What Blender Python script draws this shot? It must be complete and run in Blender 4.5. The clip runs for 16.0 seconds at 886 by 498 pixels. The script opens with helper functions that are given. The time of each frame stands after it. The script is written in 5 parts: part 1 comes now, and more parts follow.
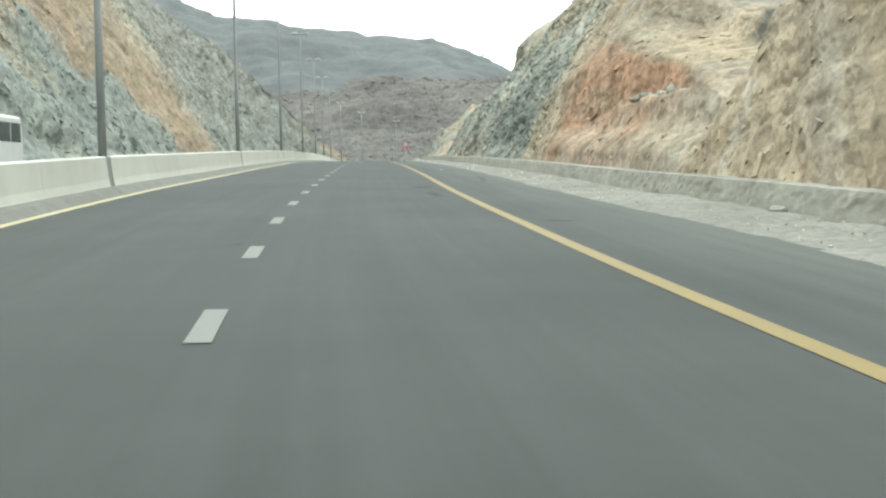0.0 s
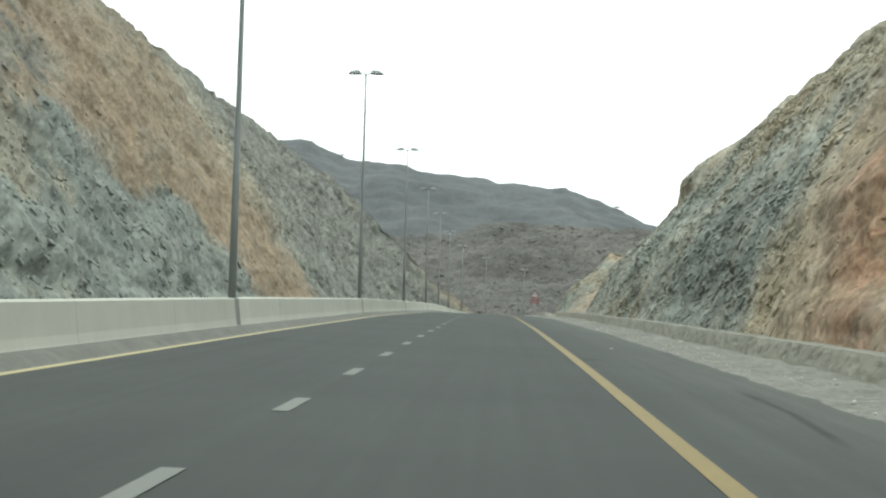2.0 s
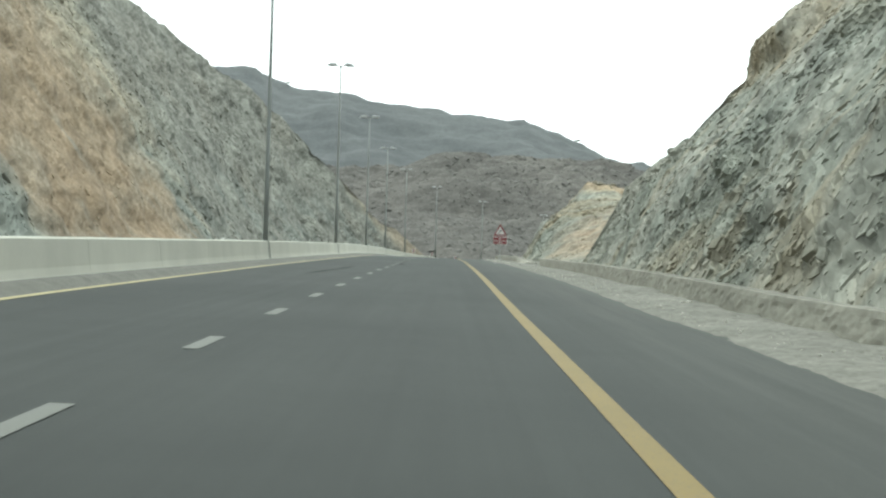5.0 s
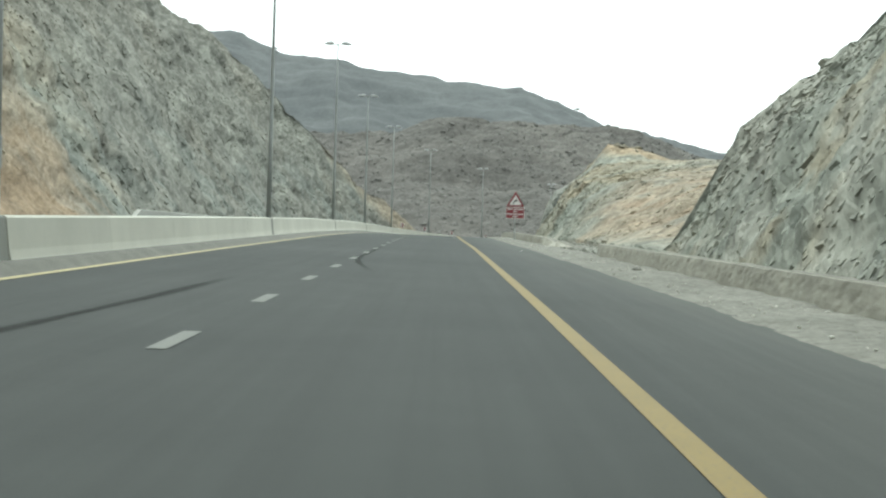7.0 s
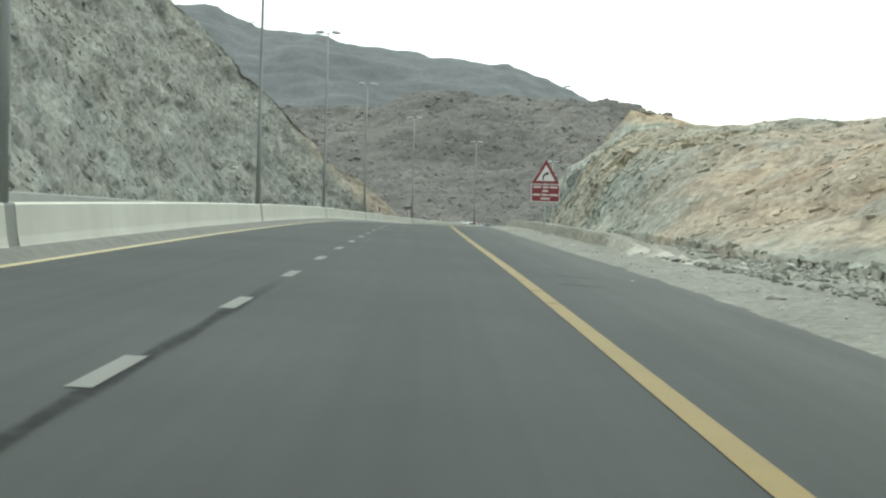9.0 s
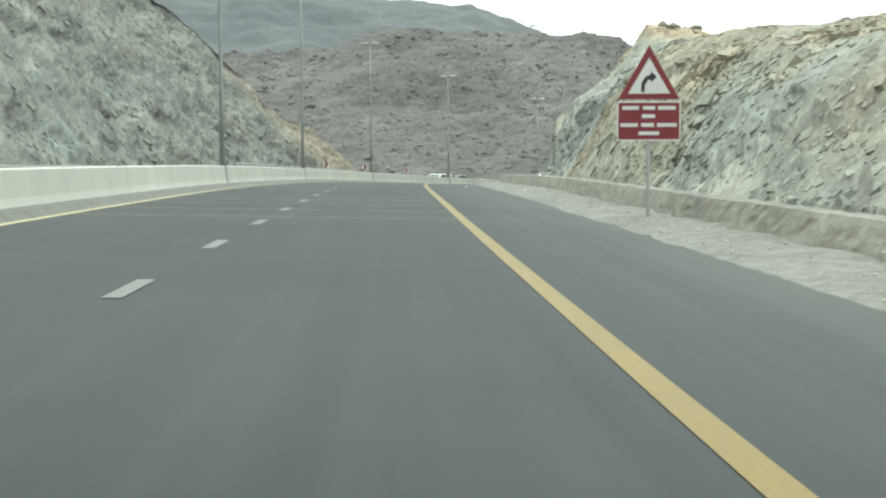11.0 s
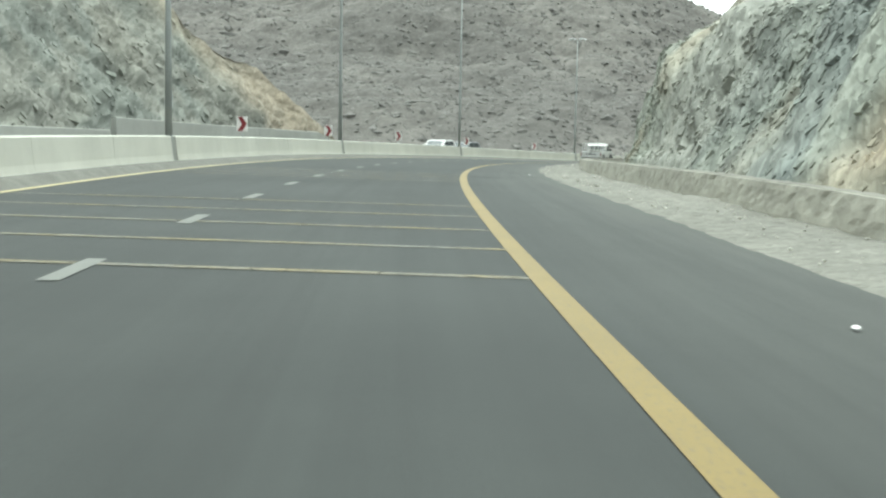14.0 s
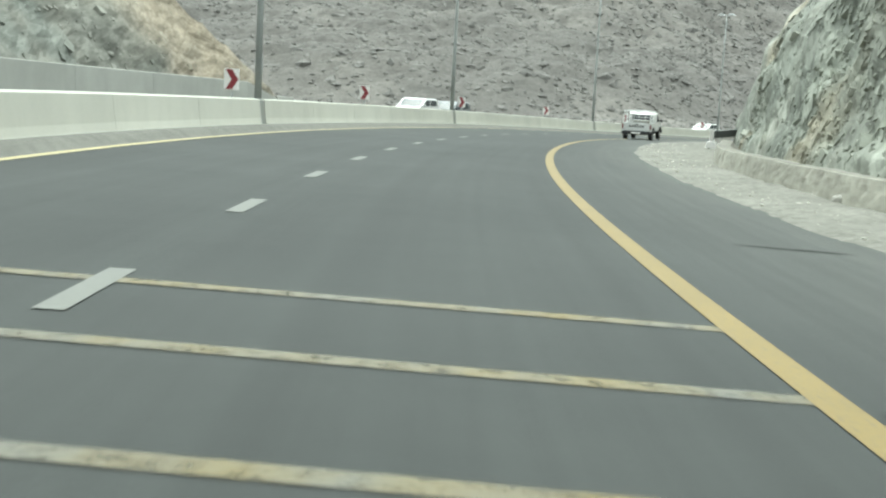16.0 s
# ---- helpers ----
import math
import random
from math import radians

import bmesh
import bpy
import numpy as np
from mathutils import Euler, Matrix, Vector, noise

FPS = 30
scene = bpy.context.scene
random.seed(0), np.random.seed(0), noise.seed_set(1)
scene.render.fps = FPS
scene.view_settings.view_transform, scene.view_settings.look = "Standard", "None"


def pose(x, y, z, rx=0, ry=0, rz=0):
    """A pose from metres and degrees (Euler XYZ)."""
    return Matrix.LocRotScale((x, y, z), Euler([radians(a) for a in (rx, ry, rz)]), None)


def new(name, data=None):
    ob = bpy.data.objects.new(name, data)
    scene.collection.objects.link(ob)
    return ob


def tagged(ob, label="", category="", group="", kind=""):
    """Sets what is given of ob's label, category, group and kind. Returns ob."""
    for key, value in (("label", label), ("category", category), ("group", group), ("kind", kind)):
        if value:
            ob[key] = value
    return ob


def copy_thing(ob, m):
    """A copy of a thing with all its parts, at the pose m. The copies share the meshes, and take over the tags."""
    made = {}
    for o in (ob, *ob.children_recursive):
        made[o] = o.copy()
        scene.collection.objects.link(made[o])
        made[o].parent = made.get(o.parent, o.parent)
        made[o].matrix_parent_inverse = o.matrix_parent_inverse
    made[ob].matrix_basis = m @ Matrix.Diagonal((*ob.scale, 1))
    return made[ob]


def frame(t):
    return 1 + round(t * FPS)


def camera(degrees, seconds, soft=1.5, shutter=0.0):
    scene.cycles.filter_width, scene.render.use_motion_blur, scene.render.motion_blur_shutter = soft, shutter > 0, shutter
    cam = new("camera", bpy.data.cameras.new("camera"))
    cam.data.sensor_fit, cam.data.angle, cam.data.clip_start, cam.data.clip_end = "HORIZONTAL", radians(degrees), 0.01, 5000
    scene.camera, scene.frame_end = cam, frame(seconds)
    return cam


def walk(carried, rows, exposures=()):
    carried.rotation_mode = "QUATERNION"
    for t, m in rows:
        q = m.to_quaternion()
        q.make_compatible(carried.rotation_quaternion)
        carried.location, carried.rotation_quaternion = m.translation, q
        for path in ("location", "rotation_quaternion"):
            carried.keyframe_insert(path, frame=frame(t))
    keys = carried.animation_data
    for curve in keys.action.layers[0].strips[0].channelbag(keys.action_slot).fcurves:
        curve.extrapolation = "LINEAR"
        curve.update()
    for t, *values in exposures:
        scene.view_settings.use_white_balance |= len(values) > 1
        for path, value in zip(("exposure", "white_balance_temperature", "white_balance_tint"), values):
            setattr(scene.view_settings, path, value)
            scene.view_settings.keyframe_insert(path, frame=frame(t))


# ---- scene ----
cam = camera(39.240, 16.0, soft=2.3, shutter=0.09)
PATH = [
    (0, pose(1.612, -42.112, 0.173, 86.442, 1.024, -3.304)),
    (0.5, pose(1.668, -35.182, 0.345, 89.127, 1.105, -3.541)),
    (1, pose(1.815, -28.127, 0.535, 89.199, 0.282, -4.246)),
    (1.5, pose(1.920, -21.125, 0.708, 93.112, 0.028, -2.860)),
    (2, pose(2.071, -13.915, 0.871, 93.304, -1.469, 2.475)),
    (2.5, pose(2.199, -6.725, 1.017, 93.165, -2.324, 3.433)),
    (3, pose(2.315, 0.660, 1.177, 91.326, -1.592, 2.322)),
    (3.5, pose(2.371, 7.818, 1.329, 91.568, -2.198, 1.354)),
    (4.3, pose(2.400, 19.457, 1.550, 90.996, -1.913, 0.841)),
    (5.2, pose(2.360, 32.700, 1.793, 90.352, -1.592, 0.250)),
    (6, pose(2.249, 44.345, 2.001, 89.780, -1.306, -0.271)),
    (6.5, pose(2.155, 51.505, 2.131, 89.361, -0.606, 0.019)),
    (7, pose(2.079, 58.941, 2.231, 89.201, -1.769, 0.106)),
    (7.5, pose(1.983, 66.228, 2.342, 89.519, -1.336, -0.042)),
    (8, pose(1.905, 73.705, 2.451, 89.201, -0.508, -0.643)),
    (8.5, pose(1.811, 81.213, 2.521, 89.367, -0.232, -0.574)),
    (9, pose(1.737, 88.810, 2.609, 88.380, -1.707, -0.631)),
    (9.5, pose(1.657, 96.130, 2.672, 87.037, -0.479, -0.613)),
    (10.3, pose(1.690, 108.118, 2.773, 86.485, -0.081, -1.512)),
    (11.2, pose(1.855, 121.822, 2.868, 85.864, 0.366, -2.442)),
    (12, pose(1.976, 133.795, 2.948, 85.311, 0.762, -3.455)),
    (12.5, pose(2.028, 141.099, 2.998, 85.551, 1.961, -3.915)),
    (13, pose(2.040, 148.482, 3.036, 88.239, 0.648, -3.829)),
    (13.5, pose(1.976, 155.895, 3.066, 86.544, -1.048, -2.699)),
    (14, pose(1.924, 163.479, 3.044, 84.193, -1.037, -2.821)),
    (14.5, pose(1.859, 170.798, 3.048, 82.063, -1.886, -2.722)),
    (15, pose(1.869, 178.356, 3.014, 82.332, -1.166, -3.386)),
    (15.5, pose(1.925, 185.820, 2.930, 82.811, -1.798, -3.426)),
    (16, pose(2.112, 193.384, 2.838, 82.195, -2.962, -4.591)),
]
EXPOSURES = [(0, 1.72, 6200, -3), (0.5, 1.64, 6200, -4), (1.0, 1.5, 6200, -4), (1.5, 1.25, 6200, -4), (2.0, 1.05, 6200, -4), (2.5, 0.98, 6200, -4), (3.0, 0.98, 6200, -5), (3.5, 1.02, 6200, -4), (6, 1.28, 6150, -5), (9.0, 1.22, 6150, -5), (9.5, 1.28, 6100, -6), (12, 1.65, 6150, -6), (13, 1.53, 6150, -6), (13.5, 1.58, 6150, -6), (14, 1.7, 6150, -6), (14.5, 1.72, 6150, -6), (15, 1.9, 6150, -6), (15.5, 1.97, 6150, -6), (16, 1.85, 6150, -6)]
KNOT_START, KNOT_STEP = -70, 15
BEND = [2.21, 2.16, 2.10, 2.04, 0.75, -0.25, -0.02, -0.23, 0.18, 0.03, -0.07, 0.11, -0.30, -0.02, 0.38, 0.25, 1.31, 2.11, 3.11, 4.04, 4.90, 5.37, 5.62, 5.53, 5.15, 4.65, 4.11, 3.54, 2.95, 2.36, 1.77, 1.19, 0.62, 0.05, -0.51, -1.07]      # curvature, 1/km
GRADE = [2.45, 2.48, 2.53, 2.62, 2.22, 2.16, 1.93, 1.79, 1.53, 1.40, 1.07, 1.01, 0.84, 0.60, 0.53, 0.23, -0.45, -0.95, -1.57, -1.94, -2.31, -2.50, -2.86, -3.20, -3.37, -3.37, -3.21, -2.99, -2.80, -2.64, -2.50, -2.39, -2.30, -2.23, -2.19, -2.17]     # climb, percent
BANK = [1.12, 1.30, 1.70, 1.23, 1.93, 1.65, 1.95, 1.84, 2.24, 1.62, 1.59, 1.75, 1.84, 2.32, 1.90, 1.24, 0.88, 0.80, 1.57, 2.27, 2.24, 1.82, 1.61, 0.99, 0.53, 0.20, -0.09, -0.08, -0.05, -0.03, -0.02, -0.02, -0.01, -0.01, -0.01, -0.01]      # crossfall, percent
walk(cam, PATH, exposures=EXPOSURES)

# ---- light: hazy overcast noon ----
world = bpy.data.worlds.new("hazy_sky")
scene.world = world
world.use_nodes = True
wn = world.node_tree
sky = wn.nodes.new("ShaderNodeTexSky")
sky.sky_type = "NISHITA"
sky.sun_disc = False
sky.sun_elevation, sky.sun_rotation = radians(72), radians(0)
sky.air_density, sky.dust_density, sky.ozone_density = 1.0, 1.5, 1.0
milky = wn.nodes.new("ShaderNodeHueSaturation")      # thin cloud takes the blue out
milky.inputs["Saturation"].default_value = 0.04
wn.links.new(sky.outputs[0], milky.inputs["Color"])
wn.links.new(milky.outputs[0], wn.nodes["Background"].inputs["Color"])
wn.nodes["Background"].inputs["Strength"].default_value = 0.15

sun = new("sun", bpy.data.lights.new("sun", "SUN"))
sun.data.energy, sun.data.angle, sun.data.color = 0.9, radians(30), (1.0, 0.96, 0.9)
sun.rotation_euler = (radians(-18), 0, 0)


# ---- the road's line ----
def road_table():
    n = int((len(BEND) - 1) * KNOT_STEP) + 1
    s = KNOT_START + np.arange(n)
    knots = KNOT_START + KNOT_STEP * np.arange(len(BEND))
    kap, gr = np.interp(s, knots, BEND) * 1e-3, np.interp(s, knots, GRADE) * 1e-2
    run = lambda a: np.concatenate([[0], np.cumsum((a[1:] + a[:-1]) / 2)])
    th = run(kap)
    zero = int(-KNOT_START)
    th -= th[zero]
    x, y, z = run(np.sin(th)), run(np.cos(th)), run(gr)
    return s, x - x[zero], y - y[zero], z - z[zero], th, np.interp(s, knots, BANK) * 1e-2


ROAD = road_table()


def rp(s, lat, z=0.0):
    """World places from the way along the lane line, the offset to its right and the height over the road's plane."""
    s, lat, z = np.broadcast_arrays(np.asarray(s, float), np.asarray(lat, float), np.asarray(z, float))
    x, y, h, th, bank = (np.interp(s, ROAD[0], a) for a in ROAD[1:])
    fall = np.clip(lat, -18, 9)
    return np.stack([x + lat * np.cos(th), y - lat * np.sin(th), h + z - bank * fall], -1)


def heading(s):
    return float(np.interp(s, ROAD[0], ROAD[4]))


def stand(s, lat, z=0.0, turn=0.0):
    """A pose on the road: local y runs along it, x to its right."""
    x, y, h = rp(s, lat, z)
    return pose(x, y, h, 0, 0, -math.degrees(heading(s)) + turn)


# ---- noise for shapes ----
def hash01(i, j, k, seed):
    h = (i.astype(np.int64) * 374761393 + j.astype(np.int64) * 668265263 + k.astype(np.int64) * 2147483647 + seed * 974634721) & 0xFFFFFFFF
    h = ((h ^ (h >> 13)) * 1274126177) & 0xFFFFFFFF
    h = ((h ^ (h >> 16)) * 2246822519) & 0xFFFFFFFF
    return ((h ^ (h >> 15)) & 0xFFFFFF) / float(0x1000000)


def vnoise(p, seed=0):
    f = np.floor(p)
    t = p - f
    t = t * t * (3 - 2 * t)
    i, j, k = (f[..., a].astype(np.int64) for a in range(3))
    out = 0
    for a in (0, 1):
        for b in (0, 1):
            for c in (0, 1):
                w = (t[..., 0] if a else 1 - t[..., 0]) * (t[..., 1] if b else 1 - t[..., 1]) * (t[..., 2] if c else 1 - t[..., 2])
                out = out + w * hash01(i + a, j + b, k + c, seed)
    return out * 2 - 1


def fbm(p, octaves=4, seed=0):
    out, amp = 0, 1.0
    for o in range(octaves):
        out = out + amp * vnoise(p * 2.0 ** o + 17.3 * o, seed + o)
        amp *= 0.5
    return out


def chunks(p, seed=0):
    """Broken rock: each cell of a jittered lattice is a tilted flat of its own. Returns height and the edge's nearness."""
    f = np.floor(p).astype(np.int64)
    d1 = np.full(p.shape[:-1], 9.0)
    d2 = np.full(p.shape[:-1], 9.0)
    val = np.zeros(p.shape[:-1])
    for a in (-1, 0, 1):
        for b in (-1, 0, 1):
            for c in (-1, 0, 1):
                i, j, k = f[..., 0] + a, f[..., 1] + b, f[..., 2] + c
                r = [hash01(i, j, k, seed + q) for q in range(7)]
                v = np.stack([p[..., 0] - (i + r[0]), p[..., 1] - (j + r[1]), p[..., 2] - (k + r[2])], -1)
                d = np.sqrt((v ** 2).sum(-1))
                h = (r[3] - 0.5) + 1.3 * ((r[4] - 0.5) * v[..., 0] + (r[5] - 0.5) * v[..., 1] + (r[6] - 0.5) * v[..., 2])
                near = d < d1
                d2 = np.where(near, d1, np.minimum(d2, d))
                val = np.where(near, h, val)
                d1 = np.where(near, d, d1)
    return val, d2 - d1


def blocks(p, seed=0):
    """Jointed rock: the highest of the tilted domes round each place. Flats meet in creases. Returns height, the crease's nearness and a tone."""
    f = np.floor(p).astype(np.int64)
    best, second, tone = np.full(p.shape[:-1], -9.0), np.full(p.shape[:-1], -9.0), np.zeros(p.shape[:-1])
    for a in (-1, 0, 1):
        for b in (-1, 0, 1):
            for c in (-1, 0, 1):
                i, j, k = f[..., 0] + a, f[..., 1] + b, f[..., 2] + c
                r = [hash01(i, j, k, seed + q) for q in range(7)]
                v = (p[..., 0] - (i + r[0]), p[..., 1] - (j + r[1]), p[..., 2] - (k + r[2]))
                h = 0.55 * r[3] + 1.5 * ((r[4] - 0.5) * v[0] + (r[5] - 0.5) * v[1] + (r[6] - 0.5) * v[2]) - 0.95 * (v[0] ** 2 + v[1] ** 2 + v[2] ** 2)
                over = h > best
                second = np.where(over, best, np.maximum(second, h))
                tone = np.where(over, (r[3] + r[5]) / 2, tone)
                best = np.where(over, h, best)
    return best - 0.35, best - second, tone


# ---- mesh helpers ----
def mesh_from(name, verts, faces, material, uv=None, colours=None, smooth=False, bed=None):
    me = bpy.data.meshes.new(name)
    me.from_pydata(np.asarray(verts).tolist(), [], np.asarray(faces).tolist() if isinstance(faces, np.ndarray) else faces)
    me.materials.append(material)
    if uv is not None:
        layer = me.uv_layers.new(name="UVMap")
        loops = np.empty(len(me.loops), dtype=np.int32)
        me.loops.foreach_get("vertex_index", loops)
        layer.data.foreach_set("uv", np.asarray(uv, dtype=np.float32)[loops].ravel())
    if colours is not None:
        attr = me.color_attributes.new("geology", "FLOAT_COLOR", "POINT")
        rgba = np.clip(colours, 0, 1)
        if rgba.shape[1] == 3:
            rgba = np.concatenate([rgba, np.ones((len(rgba), 1))], 1)
        attr.data.foreach_set("color", rgba.astype(np.float32).ravel())
    if bed is not None:
        me.attributes.new("bed", "FLOAT_VECTOR", "POINT").data.foreach_set("vector", np.asarray(bed, dtype=np.float32).ravel())
    if smooth:
        me.polygons.foreach_set("use_smooth", [True] * len(me.polygons))
    me.update()
    return me


def grid_faces(n, m, flip=False):
    i, j = np.meshgrid(np.arange(n - 1), np.arange(m - 1), indexing="ij")
    a = (i * m + j).ravel()
    f = np.stack([a, a + m, a + m + 1, a + 1], -1)
    return f[:, ::-1] if flip else f


def strip(name, s0, s1, step, profile, material, parent=None, label="", category="", kind="", closed=False, smooth=False):
    """Sweeps a cross-section, pairs of offset and height from left to right, along the road."""
    s = np.linspace(s0, s1, max(2, int(round((s1 - s0) / step)) + 1))
    prof = np.array(profile, float)
    if closed:
        prof = np.concatenate([prof, prof[:1]])
    ss, lat = np.meshgrid(s, prof[:, 0], indexing="ij")
    z = np.broadcast_to(prof[:, 1], ss.shape)
    v = rp(ss, lat, z).reshape(-1, 3)
    m = len(prof)
    faces = grid_faces(len(s), m, flip=True).tolist()
    if closed:
        faces.append(list(range(m - 1)))
        faces.append([(len(s) - 1) * m + k for k in range(m - 1)][::-1])
    ob = new(name, mesh_from(name, v, faces, material, np.stack([ss.ravel(), lat.ravel()], -1), smooth=smooth))
    ob.parent = parent
    return tagged(ob, label, category, "", kind)


def part(name, bm, material, parent, label="", smooth=False):
    me = bpy.data.meshes.new(name)
    bmesh.ops.recalc_face_normals(bm, faces=bm.faces)
    bm.to_mesh(me)
    bm.free()
    me.materials.append(material)
    if smooth:
        me.polygons.foreach_set("use_smooth", [True] * len(me.polygons))
    ob = new(name, me)
    ob.parent = parent
    return tagged(ob, label)


def box(x0, x1, y0, y1, z0, z1, bevel=0.0, bm=None, taper=(1, 1)):
    """A box, its top drawn in by taper, with rounded edges."""
    bm = bm or bmesh.new()
    cx, cy = (x0 + x1) / 2, (y0 + y1) / 2
    vs = []
    for z, kx, ky in ((z0, 1, 1), (z1, taper[0], taper[1])):
        for x, y in ((x0, y0), (x1, y0), (x1, y1), (x0, y1)):
            vs.append(bm.verts.new((cx + (x - cx) * kx, cy + (y - cy) * ky, z)))
    fs = [bm.faces.new([vs[i] for i in f]) for f in ((3, 2, 1, 0), (4, 5, 6, 7), (0, 1, 5, 4), (1, 2, 6, 5), (2, 3, 7, 6), (3, 0, 4, 7))]
    if bevel:
        edges = list({e for f in fs for e in f.edges})
        bmesh.ops.bevel(bm, geom=edges, offset=bevel, segments=2, affect="EDGES", profile=0.5)
    return bm


def tube(points, radius, sides=10, bm=None, end=None):
    """A round bar through points; end: the radius at its far end."""
    bm = bm or bmesh.new()
    pts = [Vector(p) for p in points]
    rings = []
    for k, p in enumerate(pts):
        d = (pts[min(k + 1, len(pts) - 1)] - pts[max(k - 1, 0)]).normalized()
        side = d.cross(Vector((0, 0, 1)) if abs(d.z) < 0.9 else Vector((1, 0, 0))).normalized()
        up = side.cross(d)
        r = radius if end is None else radius + (end - radius) * k / (len(pts) - 1)
        rings.append([bm.verts.new(p + r * (math.cos(2 * math.pi * q / sides) * side + math.sin(2 * math.pi * q / sides) * up)) for q in range(sides)])
    for a, b in zip(rings, rings[1:]):
        for q in range(sides):
            bm.faces.new((a[q], a[(q + 1) % sides], b[(q + 1) % sides], b[q]))
    bm.faces.new(rings[0][::-1])
    bm.faces.new(rings[-1])
    return bm


def prism(outline, axis, a, b, bm=None, bevel=0.0):
    """A flat outline pushed from a to b along an axis (x: outline in y, z; y: in x, z; z: in x, y)."""
    bm = bm or bmesh.new()
    put = {"x": lambda p, d: (d, p[0], p[1]), "y": lambda p, d: (p[0], d, p[1]), "z": lambda p, d: (p[0], p[1], d)}[axis]
    lo, hi = ([bm.verts.new(put(p, d)) for p in outline] for d in (a, b))
    fs = [bm.faces.new(lo), bm.faces.new(hi[::-1])]
    n = len(outline)
    fs += [bm.faces.new((lo[k], lo[(k + 1) % n], hi[(k + 1) % n], hi[k])) for k in range(n)]
    if bevel:
        bmesh.ops.bevel(bm, geom=list({e for f in fs for e in f.edges}), offset=bevel, segments=2, affect="EDGES", profile=0.5)
    return bm


def thing(name, m, label, category, group="", kind=""):
    ob = new(name)
    ob.matrix_basis = m
    return tagged(ob, label, category, group, kind)


# ---- materials ----
def material(name, rough=0.8, metal=0.0):
    m = bpy.data.materials.new(name)
    m.use_nodes = True
    b = m.node_tree.nodes["Principled BSDF"]
    b.inputs["Roughness"].default_value = rough
    b.inputs["Metallic"].default_value = metal
    return m, m.node_tree, b


def node(tree, kind, **values):
    n = tree.nodes.new(kind)
    for key, value in values.items():
        n.inputs[key.replace("_", " ")].default_value = value
    return n


def coords(tree, space="Object", scale=(1, 1, 1)):
    tc = tree.nodes.new("ShaderNodeTexCoord")
    mp = tree.nodes.new("ShaderNodeMapping")
    mp.inputs["Scale"].default_value = scale
    tree.links.new(tc.outputs[space], mp.inputs["Vector"])
    return mp.outputs[0]


def noise_of(tree, vec, scale, detail=6, rough=0.6):
    n = node(tree, "ShaderNodeTexNoise", Scale=scale, Detail=detail, Roughness=rough)
    tree.links.new(vec, n.inputs["Vector"])
    return n.outputs["Fac"]


def ramp(tree, fac, *stops):
    r = tree.nodes.new("ShaderNodeValToRGB")
    e = r.color_ramp.elements
    while len(e) < len(stops):
        e.new(0.5)
    for k, (at, c) in enumerate(stops):
        e[k].position = at
        e[k].color = (*(c if isinstance(c, tuple) else (c, c, c)), 1)
    tree.links.new(fac, r.inputs["Fac"])
    return r.outputs["Color"]


def blend(tree, a, b, fac, how="MIX"):
    x = tree.nodes.new("ShaderNodeMix")
    x.data_type, x.blend_type = "RGBA", how
    for value, slot in ((fac, x.inputs["Factor"]), (a, x.inputs["A"]), (b, x.inputs["B"])):
        if isinstance(value, bpy.types.NodeSocket):
            tree.links.new(value, slot)
        else:
            slot.default_value = value if slot.type == "VALUE" else (*value, 1)
    return x.outputs["Result"]


def facets(tree, *layers):
    """Tilts the normal by a random lean for each cell, as broken flats do."""
    geo = tree.nodes.new("ShaderNodeNewGeometry")
    last = geo.outputs["Normal"]
    for colour, lean in layers:
        centre, scale, add = (tree.nodes.new("ShaderNodeVectorMath") for _ in range(3))
        centre.operation, scale.operation, add.operation = "SUBTRACT", "SCALE", "ADD"
        centre.inputs[1].default_value = (0.5, 0.5, 0.5)
        scale.inputs["Scale"].default_value = lean
        tree.links.new(colour, centre.inputs[0])
        tree.links.new(centre.outputs[0], scale.inputs[0])
        tree.links.new(last, add.inputs[0])
        tree.links.new(scale.outputs[0], add.inputs[1])
        last = add.outputs[0]
    unit = tree.nodes.new("ShaderNodeVectorMath")
    unit.operation = "NORMALIZE"
    tree.links.new(last, unit.inputs[0])
    return unit.outputs[0]


def bumped(tree, bsdf, *layers, last=None):
    for fac, strength, distance in layers:
        b = node(tree, "ShaderNodeBump", Strength=strength, Distance=distance)
        tree.links.new(fac, b.inputs["Height"])
        if last:
            tree.links.new(last, b.inputs["Normal"])
        last = b.outputs[0]
    tree.links.new(last, bsdf.inputs["Normal"])


def plain(name, colour, rough=0.6, metal=0.0, grain=0.12, scale=8.0, bump=0.0):
    m, t, b = material(name, rough, metal)
    v = coords(t)
    big, fine = noise_of(t, v, scale * 0.25), noise_of(t, v, scale * 4, 4)
    lo = tuple(c * (1 - grain) for c in colour)
    hi = tuple(min(1, c * (1 + grain)) for c in colour)
    c = blend(t, ramp(t, big, (0.3, lo), (0.7, hi)), ramp(t, fine, (0.3, 0.8), (0.7, 1.0)), 0.4, "MULTIPLY")
    t.links.new(c, b.inputs["Base Color"])
    if bump:
        bumped(t, b, (fine, bump, 0.02))
    return m


